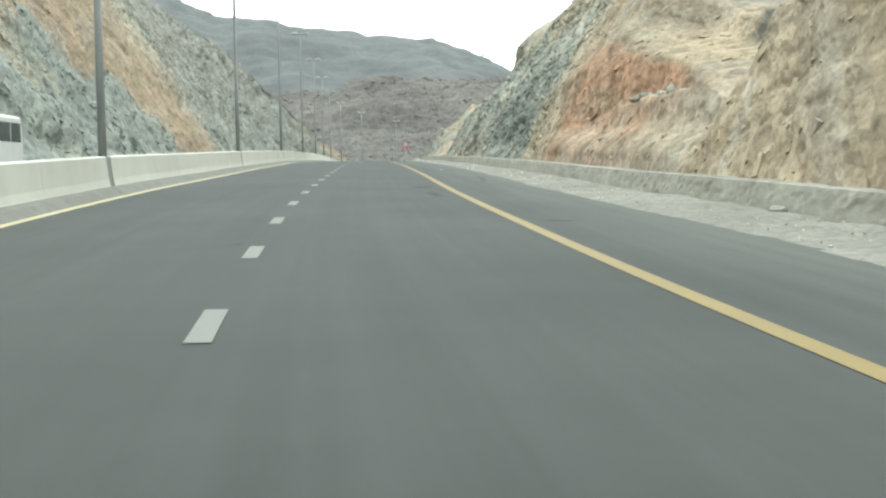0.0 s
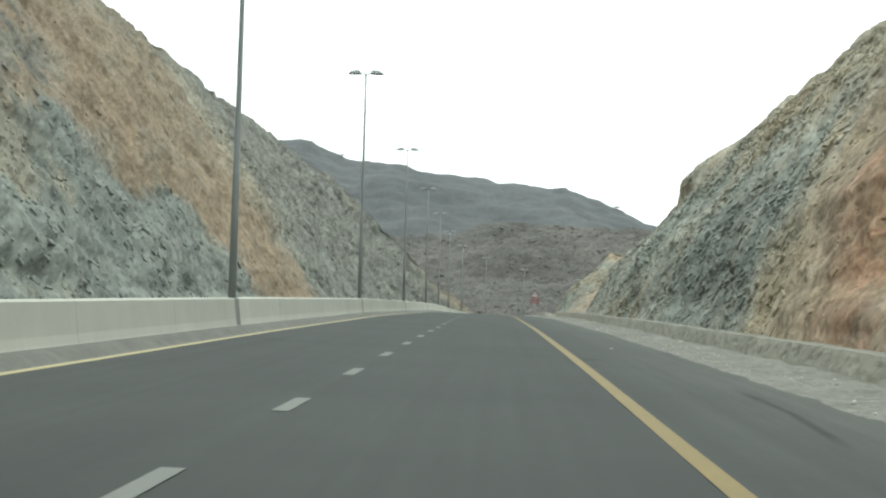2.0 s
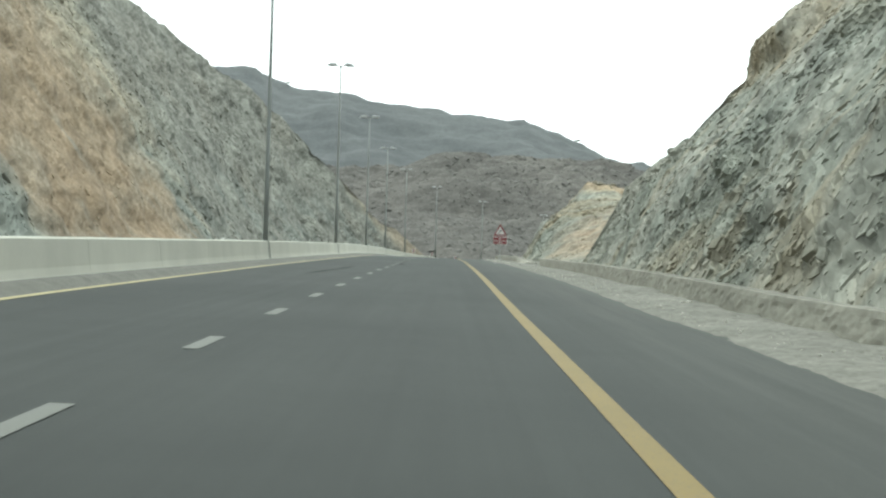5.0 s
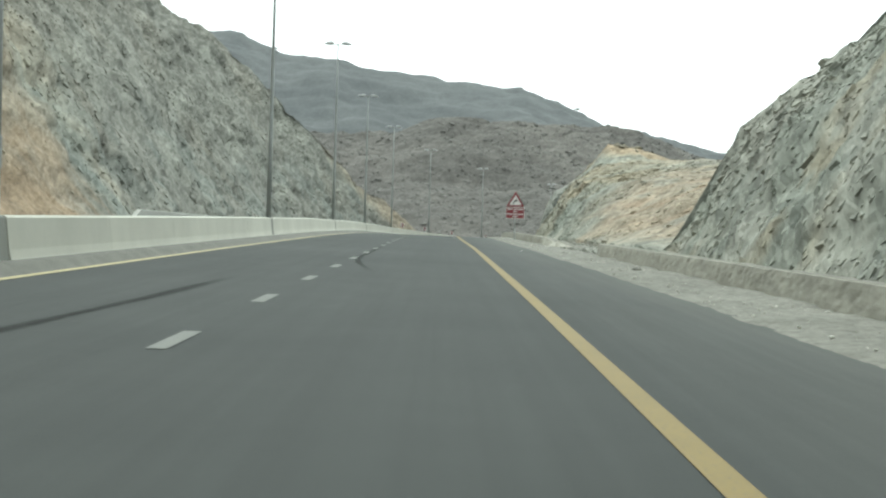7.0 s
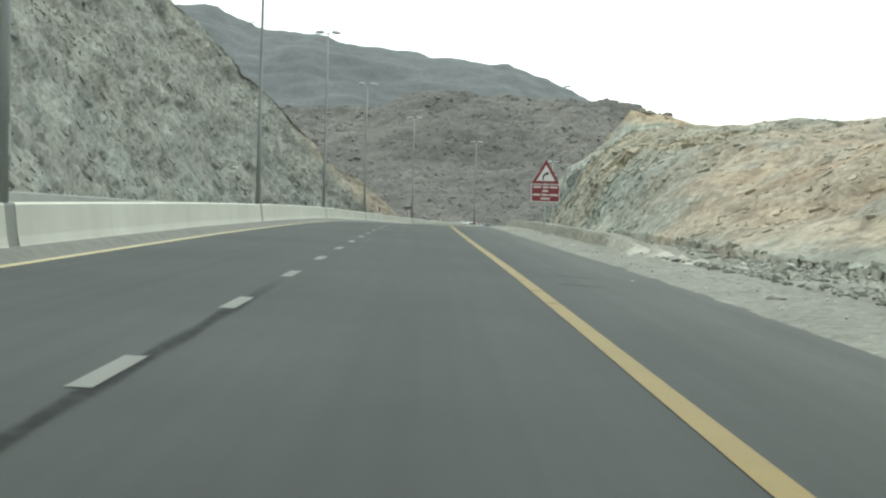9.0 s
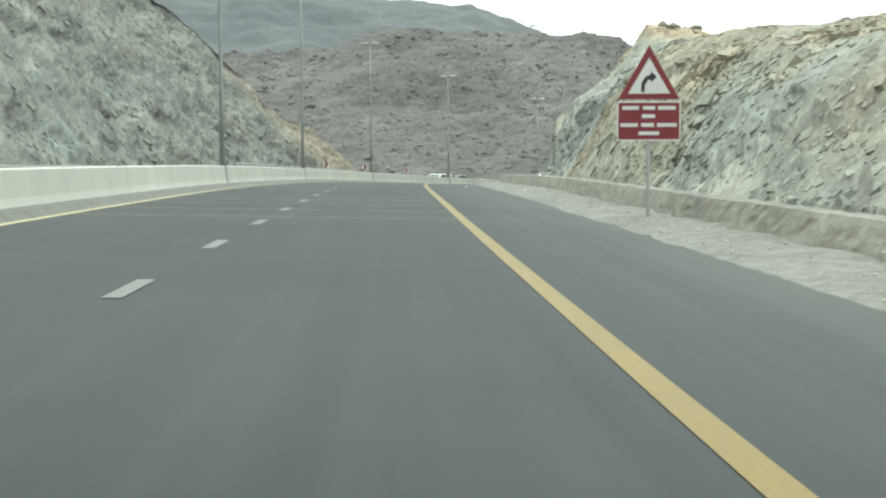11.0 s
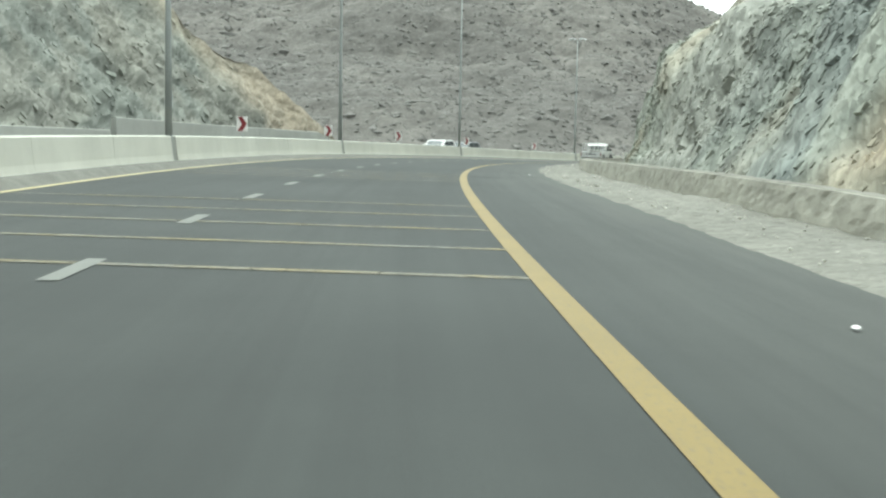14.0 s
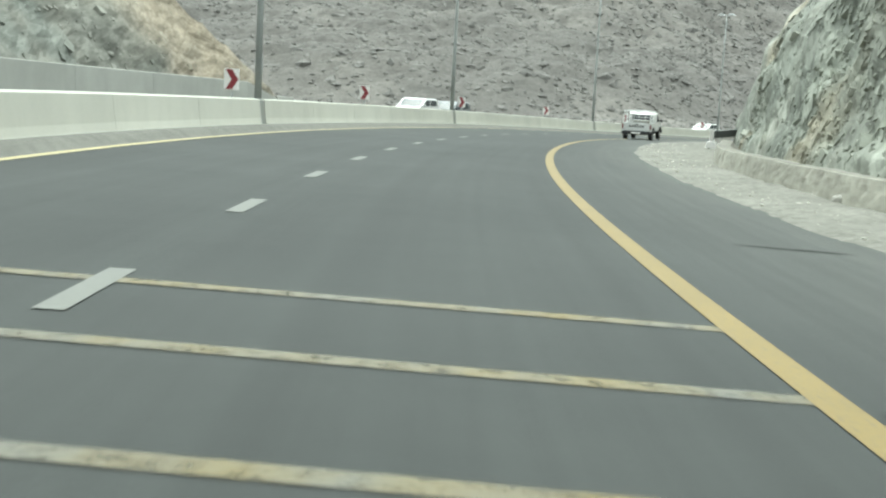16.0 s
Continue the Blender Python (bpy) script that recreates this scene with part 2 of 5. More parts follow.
def asphalt_material():
    m, t, b = material("worn_asphalt", 0.88)
    b.inputs["Specular IOR Level"].default_value = 0.3
    v, uv = coords(t), coords(t, "UV")
    grain = noise_of(t, v, 90, 3)
    patch = noise_of(t, v, 0.16, 6, 0.65)
    along = noise_of(t, coords(t, "UV", (0.035, 1.1, 1)), 1.6, 4)
    streak = noise_of(t, coords(t, "UV", (0.012, 3.5, 1)), 1.2, 5)
    c = ramp(t, patch, (0.3, (0.0265, 0.0295, 0.028)), (0.7, (0.042, 0.0455, 0.043)))
    sep = t.nodes.new("ShaderNodeSeparateXYZ")
    t.links.new(uv, sep.inputs[0])
    side = node(t, "ShaderNodeMapRange")
    side.inputs["From Min"].default_value, side.inputs["From Max"].default_value = 3.4, 6.2
    t.links.new(sep.outputs["Y"], side.inputs["Value"])
    # shoulder dust, its colour lifted further to stand in for windscreen glare
    dusty = blend(t, (0, 0, 0), side.outputs[0], noise_of(t, coords(t, "UV", (0.1, 1.2, 1)), 0.9, 6, 0.7), "MIX")
    c = blend(t, c, (0.105, 0.106, 0.096), ramp(t, dusty, (0.05, 0.0), (0.75, 0.68)))
    c = blend(t, c, ramp(t, along, (0.3, 0.8), (0.7, 1.1)), 0.7, "MULTIPLY")
    c = blend(t, c, ramp(t, streak, (0.35, 0.84), (0.65, 1.07)), 0.6, "MULTIPLY")
    c = blend(t, c, ramp(t, grain, (0.3, 0.78), (0.72, 1.2)), 0.5, "MULTIPLY")
    t.links.new(c, b.inputs["Base Color"])
    bumped(t, b, (grain, 0.25, 0.006), (patch, 0.1, 0.05))
    return m


def paint_material(name, colour):
    """Road paint, worn through in places."""
    m, t, b = material(name, 0.7)
    v = coords(t, "UV")
    big, fine = noise_of(t, v, 0.9, 6, 0.7), noise_of(t, v, 28, 4, 0.7)
    c = ramp(t, big, (0.3, tuple(x * 0.82 for x in colour)), (0.7, colour))
    wear = ramp(t, fine, (0.52, 0.0), (0.75, 0.7))
    c = blend(t, c, (0.045, 0.045, 0.043), wear)
    t.links.new(c, b.inputs["Base Color"])
    bumped(t, b, (fine, 0.2, 0.004))
    return m


def concrete_material(name, colour, stain=0.75):
    m, t, b = material(name, 0.85)
    v = coords(t)
    big = noise_of(t, v, 0.5, 6)
    drip = noise_of(t, coords(t, "Object", (0.5, 0.5, 0.2)), 1.4, 6, 0.65)
    fine = noise_of(t, v, 40, 4)
    oi = t.nodes.new("ShaderNodeObjectInfo")
    c = ramp(t, big, (0.3, tuple(x * 0.88 for x in colour)), (0.7, colour))
    c = blend(t, c, ramp(t, drip, (0.30, stain), (0.62, 1.0)), 0.6, "MULTIPLY")
    c = blend(t, c, ramp(t, fine, (0.3, 0.85), (0.7, 1.05)), 0.5, "MULTIPLY")
    c = blend(t, c, ramp(t, oi.outputs["Random"], (0.0, 0.92), (1.0, 1.04)), 1.0, "MULTIPLY")
    t.links.new(c, b.inputs["Base Color"])
    bumped(t, b, (fine, 0.25, 0.01), (big, 0.1, 0.04))
    return m


def rock_material(name, tint=1.0, strength=1.0, size=1.0, chip=1.0, mottle=1.0, bedded=False):
    """Quarried rock: the bed's colour from the geology layer, broken up into blocks, chips, cracks and dust."""
    m, t, b = material(name, 0.93)
    b.inputs["Specular IOR Level"].default_value = 0.25
    if bedded:                      # grain drawn out along the beds
        bed = t.nodes.new("ShaderNodeAttribute")
        bed.attribute_name = "bed"
        v = bed.outputs["Vector"]
    else:
        v = coords(t)
    g = t.nodes.new("ShaderNodeVertexColor")
    g.layer_name = "geology"
    wob = node(t, "ShaderNodeTexNoise", Scale=1.3 * size, Detail=3)
    t.links.new(v, wob.inputs["Vector"])
    v2 = blend(t, v, wob.outputs["Color"], 0.07 / size, "ADD")
    big = noise_of(t, v, 0.16 * size, 6, 0.65)
    mid = noise_of(t, v, 0.9 * size, 8, 0.7)
    fine = noise_of(t, v, 9 * size, 5, 0.7)
    if bedded:                      # soil is even-grained, broken rock is not
        soil = node(t, "ShaderNodeMapRange")
        soil.inputs["From Min"].default_value, soil.inputs["From Max"].default_value = 0.95, 0.75
        t.links.new(g.outputs["Alpha"], soil.inputs["Value"])
        even = coords(t)
        mid = blend(t, mid, noise_of(t, even, 1.5 * size, 8, 0.75), soil.outputs[0])
        fine = blend(t, fine, noise_of(t, even, 5 * size, 6, 0.75), soil.outputs[0])
        clod = blend(t, (0.5, 0.5, 0.5), noise_of(t, even, 2.6 * size, 12, 0.9), soil.outputs[0])
    cells = []
    for scale in (0.8, 2.4, 6.0):
        vo = node(t, "ShaderNodeTexVoronoi", Scale=scale * size)
        t.links.new(v2, vo.inputs["Vector"])
        cells.append(vo.outputs["Color"])
    crack = node(t, "ShaderNodeTexVoronoi", Scale=2.4 * size)
    crack.feature = "DISTANCE_TO_EDGE"
    t.links.new(v2, crack.inputs["Vector"])
    lines = ramp(t, crack.outputs["Distance"], (0.0, 0.82), (0.07, 1.0))
    c = blend(t, g.outputs["Color"], ramp(t, big, (0.3, 0.82), (0.7, 1.13)), 0.8 * mottle, "MULTIPLY")
    c = blend(t, c, ramp(t, mid, (0.3, 0.84), (0.68, 1.1)), 0.7 * mottle, "MULTIPLY")
    def broken(k):
        n = t.nodes.new("ShaderNodeMath")
        n.operation = "MULTIPLY"
        n.inputs[1].default_value = k * chip
        t.links.new(g.outputs["Alpha"], n.inputs[0])
        return n.outputs[0]

    c = blend(t, c, ramp(t, cells[0], (0.2, 0.89), (0.8, 1.09)), broken(1.0), "MULTIPLY")
    c = blend(t, c, ramp(t, cells[1], (0.15, 0.76), (0.85, 1.16)), broken(0.8), "MULTIPLY")
    c = blend(t, c, ramp(t, cells[2], (0.15, 0.86), (0.85, 1.11)), broken(0.7), "MULTIPLY")
    c = blend(t, c, lines, broken(0.7), "MULTIPLY")
    c = blend(t, c, ramp(t, fine, (0.3, 0.82), (0.7, 1.14)), 0.7 * mottle, "MULTIPLY")
    c = blend(t, c, (tint, tint, tint), 1.0, "MULTIPLY")
    if bedded:
        c = blend(t, c, ramp(t, clod, (0.38, 0.5), (0.5, 1.0), (0.61, 1.28)), 1.0, "MULTIPLY")
        c = blend(t, c, (0.91, 0.86, 0.84), soil.outputs[0], "MULTIPLY")
    t.links.new(c, b.inputs["Base Color"])
    leaning = facets(t, (cells[0], 0.16 * strength * chip), (cells[1], 0.34 * strength * chip), (cells[2], 0.28 * strength * chip))
    bumped(t, b, (mid, 0.12 * strength, 0.2 / size), (fine, 0.22 * strength, 0.03 / size), last=leaning)
    return m


ASPHALT = asphalt_material()
YELLOW = paint_material("yellow_road_paint", (0.170, 0.117, 0.022))
MEDIAN_YELLOW = paint_material("bright_median_paint", (0.36, 0.31, 0.16))
WHITE = paint_material("white_road_paint", (0.122, 0.125, 0.110))
CONCRETE = concrete_material("barrier_concrete", (0.535, 0.53, 0.465), 0.84)
OUTER_CONCRETE = concrete_material("weathered_concrete", (0.36, 0.362, 0.33), 0.8)
GREY_CONCRETE = concrete_material("grey_concrete", (0.27, 0.275, 0.25))
STONE = rock_material("rough_stone_wall", 1.08, 0.4, 2.0, 0.4, 0.6, True)
MEDIAN_DUST = plain("dusty_grey_median", (0.125, 0.123, 0.108), 0.95, 0, 0.2, 9, 0.4)
DUST = plain("dusty_verge", (0.16, 0.155, 0.135), 0.95, 0, 0.2, 3, 0.3)
ROCK = rock_material("cut_rock", 1.06, 0.85, 1.25, 0.95, 0.6, True)
BLOCKROCK = rock_material("broken_rock", 1.2, 0.5, 1.6, 0.5, 0.6)
HILLROCK = rock_material("weathered_hill_rock", 1.12, 0.6, 0.9, 0.5)
FARROCK = rock_material("far_ridge_rock", 1.02, 0.35, 0.3, 0.35, 0.5)
GRAVEL = rock_material("gravel", 1.05, 0.8, 4.0, 0.6)
GALV = plain("galvanised_steel", (0.42, 0.435, 0.425), 0.6, 0.1, 0.15, 3)
POLE_GREY = plain("weathered_pole", (0.30, 0.315, 0.305), 0.6, 0.1, 0.15, 3)
LAMP_GREY = plain("lamp_housing", (0.55, 0.56, 0.56), 0.45, 0.1, 0.1)
GLASS = plain("lamp_glass", (0.35, 0.37, 0.37), 0.25, 0.0, 0.05)
RED = plain("sign_red", (0.20, 0.022, 0.03), 0.5, 0, 0.08)
SIGN_WHITE = plain("sign_white", (0.72, 0.70, 0.68), 0.5, 0, 0.06)
BLACK = plain("black_paint", (0.02, 0.02, 0.02), 0.5, 0, 0.1)


def worn_mark(name, colour, cover):
    """Rubber or tar thinning out towards its edges, the asphalt showing through."""
    m, t, b = material(name, 0.88)
    b.inputs["Specular IOR Level"].default_value = 0.12
    b.inputs["Base Color"].default_value = (*colour, 1)
    uv = coords(t, "UV")
    sep = t.nodes.new("ShaderNodeSeparateXYZ")
    t.links.new(uv, sep.inputs[0])
    across = ramp(t, sep.outputs["Y"], (0.0, 0.0), (0.3, 1.0), (0.7, 1.0), (1.0, 0.0))
    ends = ramp(t, sep.outputs["X"], (0.0, 0.0), (0.18, 1.0), (0.82, 1.0), (1.0, 0.0))
    worn = ramp(t, noise_of(t, coords(t), 7, 5, 0.7), (0.3, 0.45), (0.6, 1.0))
    a = blend(t, across, ends, 1.0, "MULTIPLY")
    a = blend(t, a, worn, 1.0, "MULTIPLY")
    a = blend(t, a, (cover, cover, cover), 1.0, "MULTIPLY")
    t.links.new(a, b.inputs["Alpha"])
    return m


def bar_paint():
    """Thick yellow bars whitened by tyres, their edges worn thin."""
    m, t, b = material("rumble_bar_paint", 0.75)
    uv = coords(t, "UV")
    sep = t.nodes.new("ShaderNodeSeparateXYZ")
    t.links.new(uv, sep.inputs[0])
    patch = noise_of(t, coords(t, "UV", (0.9, 0.1, 1)), 1.0, 5, 0.6)
    c = ramp(t, patch, (0.38, (0.105, 0.104, 0.088)), (0.62, (0.138, 0.110, 0.044)))
    t.links.new(c, b.inputs["Base Color"])
    edge = ramp(t, sep.outputs["Y"], (0.0, 0.0), (0.18, 1.0), (0.82, 1.0), (1.0, 0.0))
    worn = ramp(t, noise_of(t, coords(t), 9, 5, 0.7), (0.3, 0.5), (0.55, 0.95))
    t.links.new(blend(t, edge, worn, 1.0, "MULTIPLY"), b.inputs["Alpha"])
    return m


BAR_PAINT = bar_paint()
TAR = worn_mark("dark_tyre_rubber_on_road", (0.0145, 0.0155, 0.0148), 0.5)
FAINT_TAR = worn_mark("faint_tyre_rubber_on_road", (0.015, 0.016, 0.0152), 0.28)

def soft(x, a, b):
    t = np.clip((x - a) / (b - a), 0, 1)
    return t * t * (3 - 2 * t)


# ---- ground and road ----
S_END = 440.0
me = mesh_from("ground", [(-4500, -4500, -14), (4500, -4500, -14), (4500, 4500, -14), (-4500, 4500, -14)], [(0, 1, 2, 3)], DUST)
tagged(new("ground", me), "pale dusty desert ground around the mountain road", "ground", kind="structure")

road = strip("road", -69, S_END, 1.0, [(-17.3, 0.0), (-11, 0.0), (-4.9, 0.0), (-2, 0.0), (0, 0.0), (2, 0.0), (4, 0.0), (6.5, 0.0)], ASPHALT,
             label="grey worn asphalt highway curving to the right", category="road", kind="structure")

strip("edge_line", -69, S_END, 1.0, [(-3.985, 0.006), (-3.805, 0.006)], MEDIAN_YELLOW, road, "yellow edge line beside the barrier")
strip("edge_line", -69, S_END, 1.0, [(3.55, 0.006), (3.74, 0.006)], YELLOW, road, "worn yellow edge line beside the hard shoulder")
strip("edge_line", -69, S_END, 1.0, [(-16.2, 0.006), (-16.05, 0.006)], YELLOW, road)
strip("edge_line", -69, S_END, 1.0, [(-5.55, 0.006), (-5.4, 0.006)], YELLOW, road)

# lane dashes, 1.5 m long
DASH_FIRST, DASH_STEP = -1.19, 5.449
dash_v = [(-0.085, -0.75, 0), (0.085, -0.75, 0), (0.085, 0.75, 0), (-0.085, 0.75, 0)]
dash_mesh = mesh_from("lane_dash", dash_v, [(0, 1, 2, 3)], WHITE, uv=[(v[1], v[0]) for v in dash_v])
for k in range(-12, 80):
    s = DASH_FIRST + k * DASH_STEP
    d = new("lane_dash", dash_mesh)
    d.parent = road
    x, y, h = rp(s, 0, 0.008)
    slope = float(np.interp(s, ROAD[0], np.gradient(ROAD[3])))
    d.matrix_basis = pose(x, y, h, math.degrees(slope), math.degrees(float(np.interp(s, ROAD[0], ROAD[5]))), -math.degrees(heading(s)))

# three sets of five rumble bars before the bend, slightly askew
for first, step in ((142.15, 3.33), (173.25, 2.36), (193.65, 1.69)):
    for k in range(5):
        s = first + k * step
        lat = np.linspace(-3.8, 3.56, 9)
        mid = s - 0.095 * (lat - 3.5)
        v = np.stack([rp(mid - 0.108, lat, 0.005 + 0.003 * (1 - np.abs(lat) / 4)), rp(mid + 0.108, lat, 0.005 + 0.003 * (1 - np.abs(lat) / 4))], 1).reshape(-1, 3)
        uv = np.stack([np.repeat(lat + 9 * k, 2), np.tile([0.0, 1.0], 9)], -1)
        bar = new("rumble_bar", mesh_from("rumble_bar", v, grid_faces(9, 2, False), BAR_PAINT, uv))
        bar.parent = road
        tagged(bar, "faded pale yellow rumble bar")


# dark tyre and tar marks
def mark(points, width, label, lift=0.004, mat=None):
    pts = np.array(points, float)
    k = np.linspace(0, len(pts) - 1, 24)
    s, lat = (np.interp(k, np.arange(len(pts)), pts[:, a]) for a in (0, 1))
    ds, dl = np.gradient(s), np.gradient(lat)
    ln = np.hypot(ds, dl)
    w = width * 0.65 * (1 + 0.25 * fbm(np.stack([s * 0.8, lat * 3, 0 * s], -1), 2, 5))
    a, b = rp(s - dl / ln * w, lat + ds / ln * w, lift), rp(s + dl / ln * w, lat - ds / ln * w, lift)
    uv = np.stack([np.repeat(k / k[-1], 2), np.tile([0.0, 1.0], 24)], -1)
    ob = new("tyre_mark", mesh_from("tyre_mark", np.stack([a, b], 1).reshape(-1, 3), grid_faces(24, 2), mat or FAINT_TAR, uv))
    ob.parent = road
    tagged(ob, label)


LONG, TARRED = "long dark curved tyre mark crossing the lane line", "dark tar blotch on the road"
mark([(84.0, 0.86), (86.7, 0.545), (88.8, 0.285), (90.6, 0.17), (92.5, 0.10), (95.5, 0.09), (99, 0.08), (103, 0.05), (107, 0.0)], 0.16, LONG, mat=TAR)
mark([(66, -1.75), (69.8, -1.55), (74.5, -1.32), (80, -1.2)], 0.2, "dark tyre mark in the inner lane", mat=TAR)
mark([(-23.3, 4.05), (-23.5, 4.3), (-23.7, 4.5)], 0.28, TARRED)
mark([(-14.8, 3.1), (-13.4, 3.05), (-11.9, 2.92)], 0.3, TARRED)
mark([(-27.5, -0.32), (-27.3, -0.2)], 0.1, TARRED)
mark([(-8.9, 3.0), (-7.6, 3.02)], 0.55, TARRED)
mark([(-3.1, 5.15), (0.5, 5.45), (4.3, 5.48)], 0.14, "thin dark curved mark on the shoulder")
mark([(10.5, 3.4), (11, 3.9), (11.3, 4.2)], 0.35, TARRED)
mark([(88.5, 4.05), (88.4, 4.2), (88.3, 4.4)], 0.25, TARRED)
mark([(108.4, 4.15), (108.2, 4.5), (107.9, 4.85)], 0.28, TARRED)
mark([(110.9, 4.35), (110.2, 5.1)], 0.16, TARRED)
for s, lat in ((104.25, 3.64), (106.45, 3.61), (108.8, 3.58)):
    mark([(s + 0.06, lat - 0.1), (s - 0.03, lat + 0.12)], 0.14, "short dark scuff across the edge line", 0.0085, TAR)
mark([(157.9, 2.2), (159.6, 2.1)], 0.26, "square tar patch in the lane")
for lat in (2.10, 2.145, 2.19):
    mark([(160.4, lat + 0.03), (163, lat - 0.10), (166.0, lat - 0.30)], 0.03, "thin dark skid line")
mark([(162.8, 0.45), (165.5, 0.28)], 0.12, "faint dark tyre mark")
mark([(158.3, -1.68), (162.9, -1.36)], 0.14, "dark tyre mark in the inner lane")
mark([(152.6, 3.85), (151.8, 3.78), (151.1, 3.64)], 0.14, TARRED)
mark([(205.4, 4.7), (205.2, 5.9)], 0.22, "dark crosswise mark on the shoulder", mat=TAR)
mark([(198.5, 3.75), (198.1, 4.9)], 0.24, "dark crosswise mark on the shoulder", mat=TAR)
mark([(200.15, 5.3), (200.3, 6.1)], 0.16, "dark crosswise mark on the shoulder", mat=TAR)

# ---- median and verges ----
strip("median_strip", -69, S_END, 1.0, [(-5.35, 0.004), (-5.0, 0.09), (-4.6, 0.19), (-4.36, 0.18), (-4.2, 0.13), (-4.06, 0.04), (-3.99, 0.004)], MEDIAN_DUST,
      label="dusty raised strip of concrete under the median barrier", category="kerb", kind="structure")

LAMP_S = [-43.2, -12.8, 17.3, 47.5, 78.0, 108.4, 138.8, 169.3, 198.4, 228.1, 258.2, 289.3, 320.8, 351.5, 382.0]


def barrier_profile(c, base, waist, top, h):
    return [(c - base, 0.02), (c + base, 0.02), (c + base, 0.09), (c + base * 0.4 + waist * 0.6, 0.20), (c + waist, 0.34), (c + top, h - 0.03), (c + top - 0.03, h),
            (c - top + 0.03, h), (c - top, h - 0.03), (c - waist, 0.34), (c - base * 0.4 - waist * 0.6, 0.20), (c - base, 0.09)]


barrier = thing("median_barrier", Matrix(), "pale concrete median barrier in long cast lengths", "barrier", kind="structure")
for a, b in zip(LAMP_S, LAMP_S[1:]):
    a, b = a + 0.26, b - 0.26
    n = 5
    for k in range(n):
        u0, u1 = a + (b - a) * k / n, a + (b - a) * (k + 1) / n
        strip("barrier_length", u0 + 0.006 * (k > 0), u1 - 0.006 * (k < n - 1), 1.0, barrier_profile(-4.62, 0.26, 0.18, 0.125, 0.87), CONCRETE, barrier, closed=True)

outer = thing("outer_barrier", Matrix(), "concrete parapet along the far side of the opposite carriageway, stepping up", "barrier", kind="structure")
for u0, u1, h in ([(140.5 + 8 * k, 140.5 + 8 * (k + 1), 0.92) for k in range(11)] + [(229.2 + 7 * k, 229.2 + 7 * (k + 1), 1.62) for k in range(4)] + [(257.2, 260.6, 1.62)]):
    strip("barrier_length", u0 + 0.006, u1 - 0.006, 1.0, barrier_profile(-17.5, 0.3, 0.2, 0.14, h), OUTER_CONCRETE, outer, closed=True)
def sloped_length(s0, h0, s1, h1):
    sec = [barrier_profile(-17.5, 0.3, 0.2, 0.14, h) for h in (h0, h1)]
    v = np.concatenate([[rp(s, a, z) for a, z in sc] for s, sc in zip((s0, s1), sec)])
    m = len(sec[0])
    quads = [[q, (q + 1) % m, m + (q + 1) % m, m + q] for q in range(m)] + [list(range(m))[::-1], list(range(m, 2 * m))]
    ob = new("barrier_length", mesh_from("barrier_length", v, quads, OUTER_CONCRETE))
    ob.parent = outer


sloped_length(138.9, 0.45, 140.49, 0.92)          # the parapet's sloping start
sloped_length(260.61, 1.62, 264.25, 0.82)         # the high length slopes down at its end
strip("barrier_length", 264.3, 266.5, 1.0, barrier_profile(-17.5, 0.3, 0.2, 0.14, 0.95), OUTER_CONCRETE, outer, closed=True)
for k in range(9):
    strip("barrier_length", 266.6 + 14 * k, 280.5 + 14 * k, 1.0, barrier_profile(-17.5, 0.3, 0.2, 0.14, 0.8), OUTER_CONCRETE, outer, closed=True)


# gravel shoulder with a ragged edge over the asphalt
def gravel_shoulder(s0, s1):
    s = np.arange(s0, s1, 0.3)
    u = np.linspace(0, 1, 11)
    ss, uu = np.meshgrid(s, u, indexing="ij")
    edge = 6.1 - 0.07 * soft(ss, 135, 160) + 0.045 * fbm(np.stack([ss * 0.35, 0 * ss, 0 * ss], -1), 4, 3)
    far = 11.2
    lat = edge + (far - edge) * uu
    p = np.stack([ss, lat, 0 * ss], -1)
    z = -0.012 + 0.10 * np.clip(uu * 4, 0, 1) * (0.5 + 0.5 * fbm(p * 0.8, 3, 8)) + 0.035 * fbm(p * 3.1, 3, 9) * np.clip(uu * 5, 0, 1) + 0.03 * np.clip(uu * 16, 0, 1)
    tone = np.clip(0.55 + 0.3 * fbm(p * 0.5, 4, 21), 0, 1)[..., None]
    col = np.array([0.138, 0.134, 0.116]) * (1 - tone) + np.array([0.186, 0.181, 0.158]) * tone
    me = mesh_from("gravel_shoulder", rp(ss, lat, z).reshape(-1, 3), grid_faces(len(s), len(u), True), GRAVEL, colours=col.reshape(-1, 3), smooth=True)
    tagged(new("gravel_shoulder", me), "pale dusty gravel between the asphalt and the low stone wall", "gravel", kind="structure")


gravel_shoulder(-69, S_END)


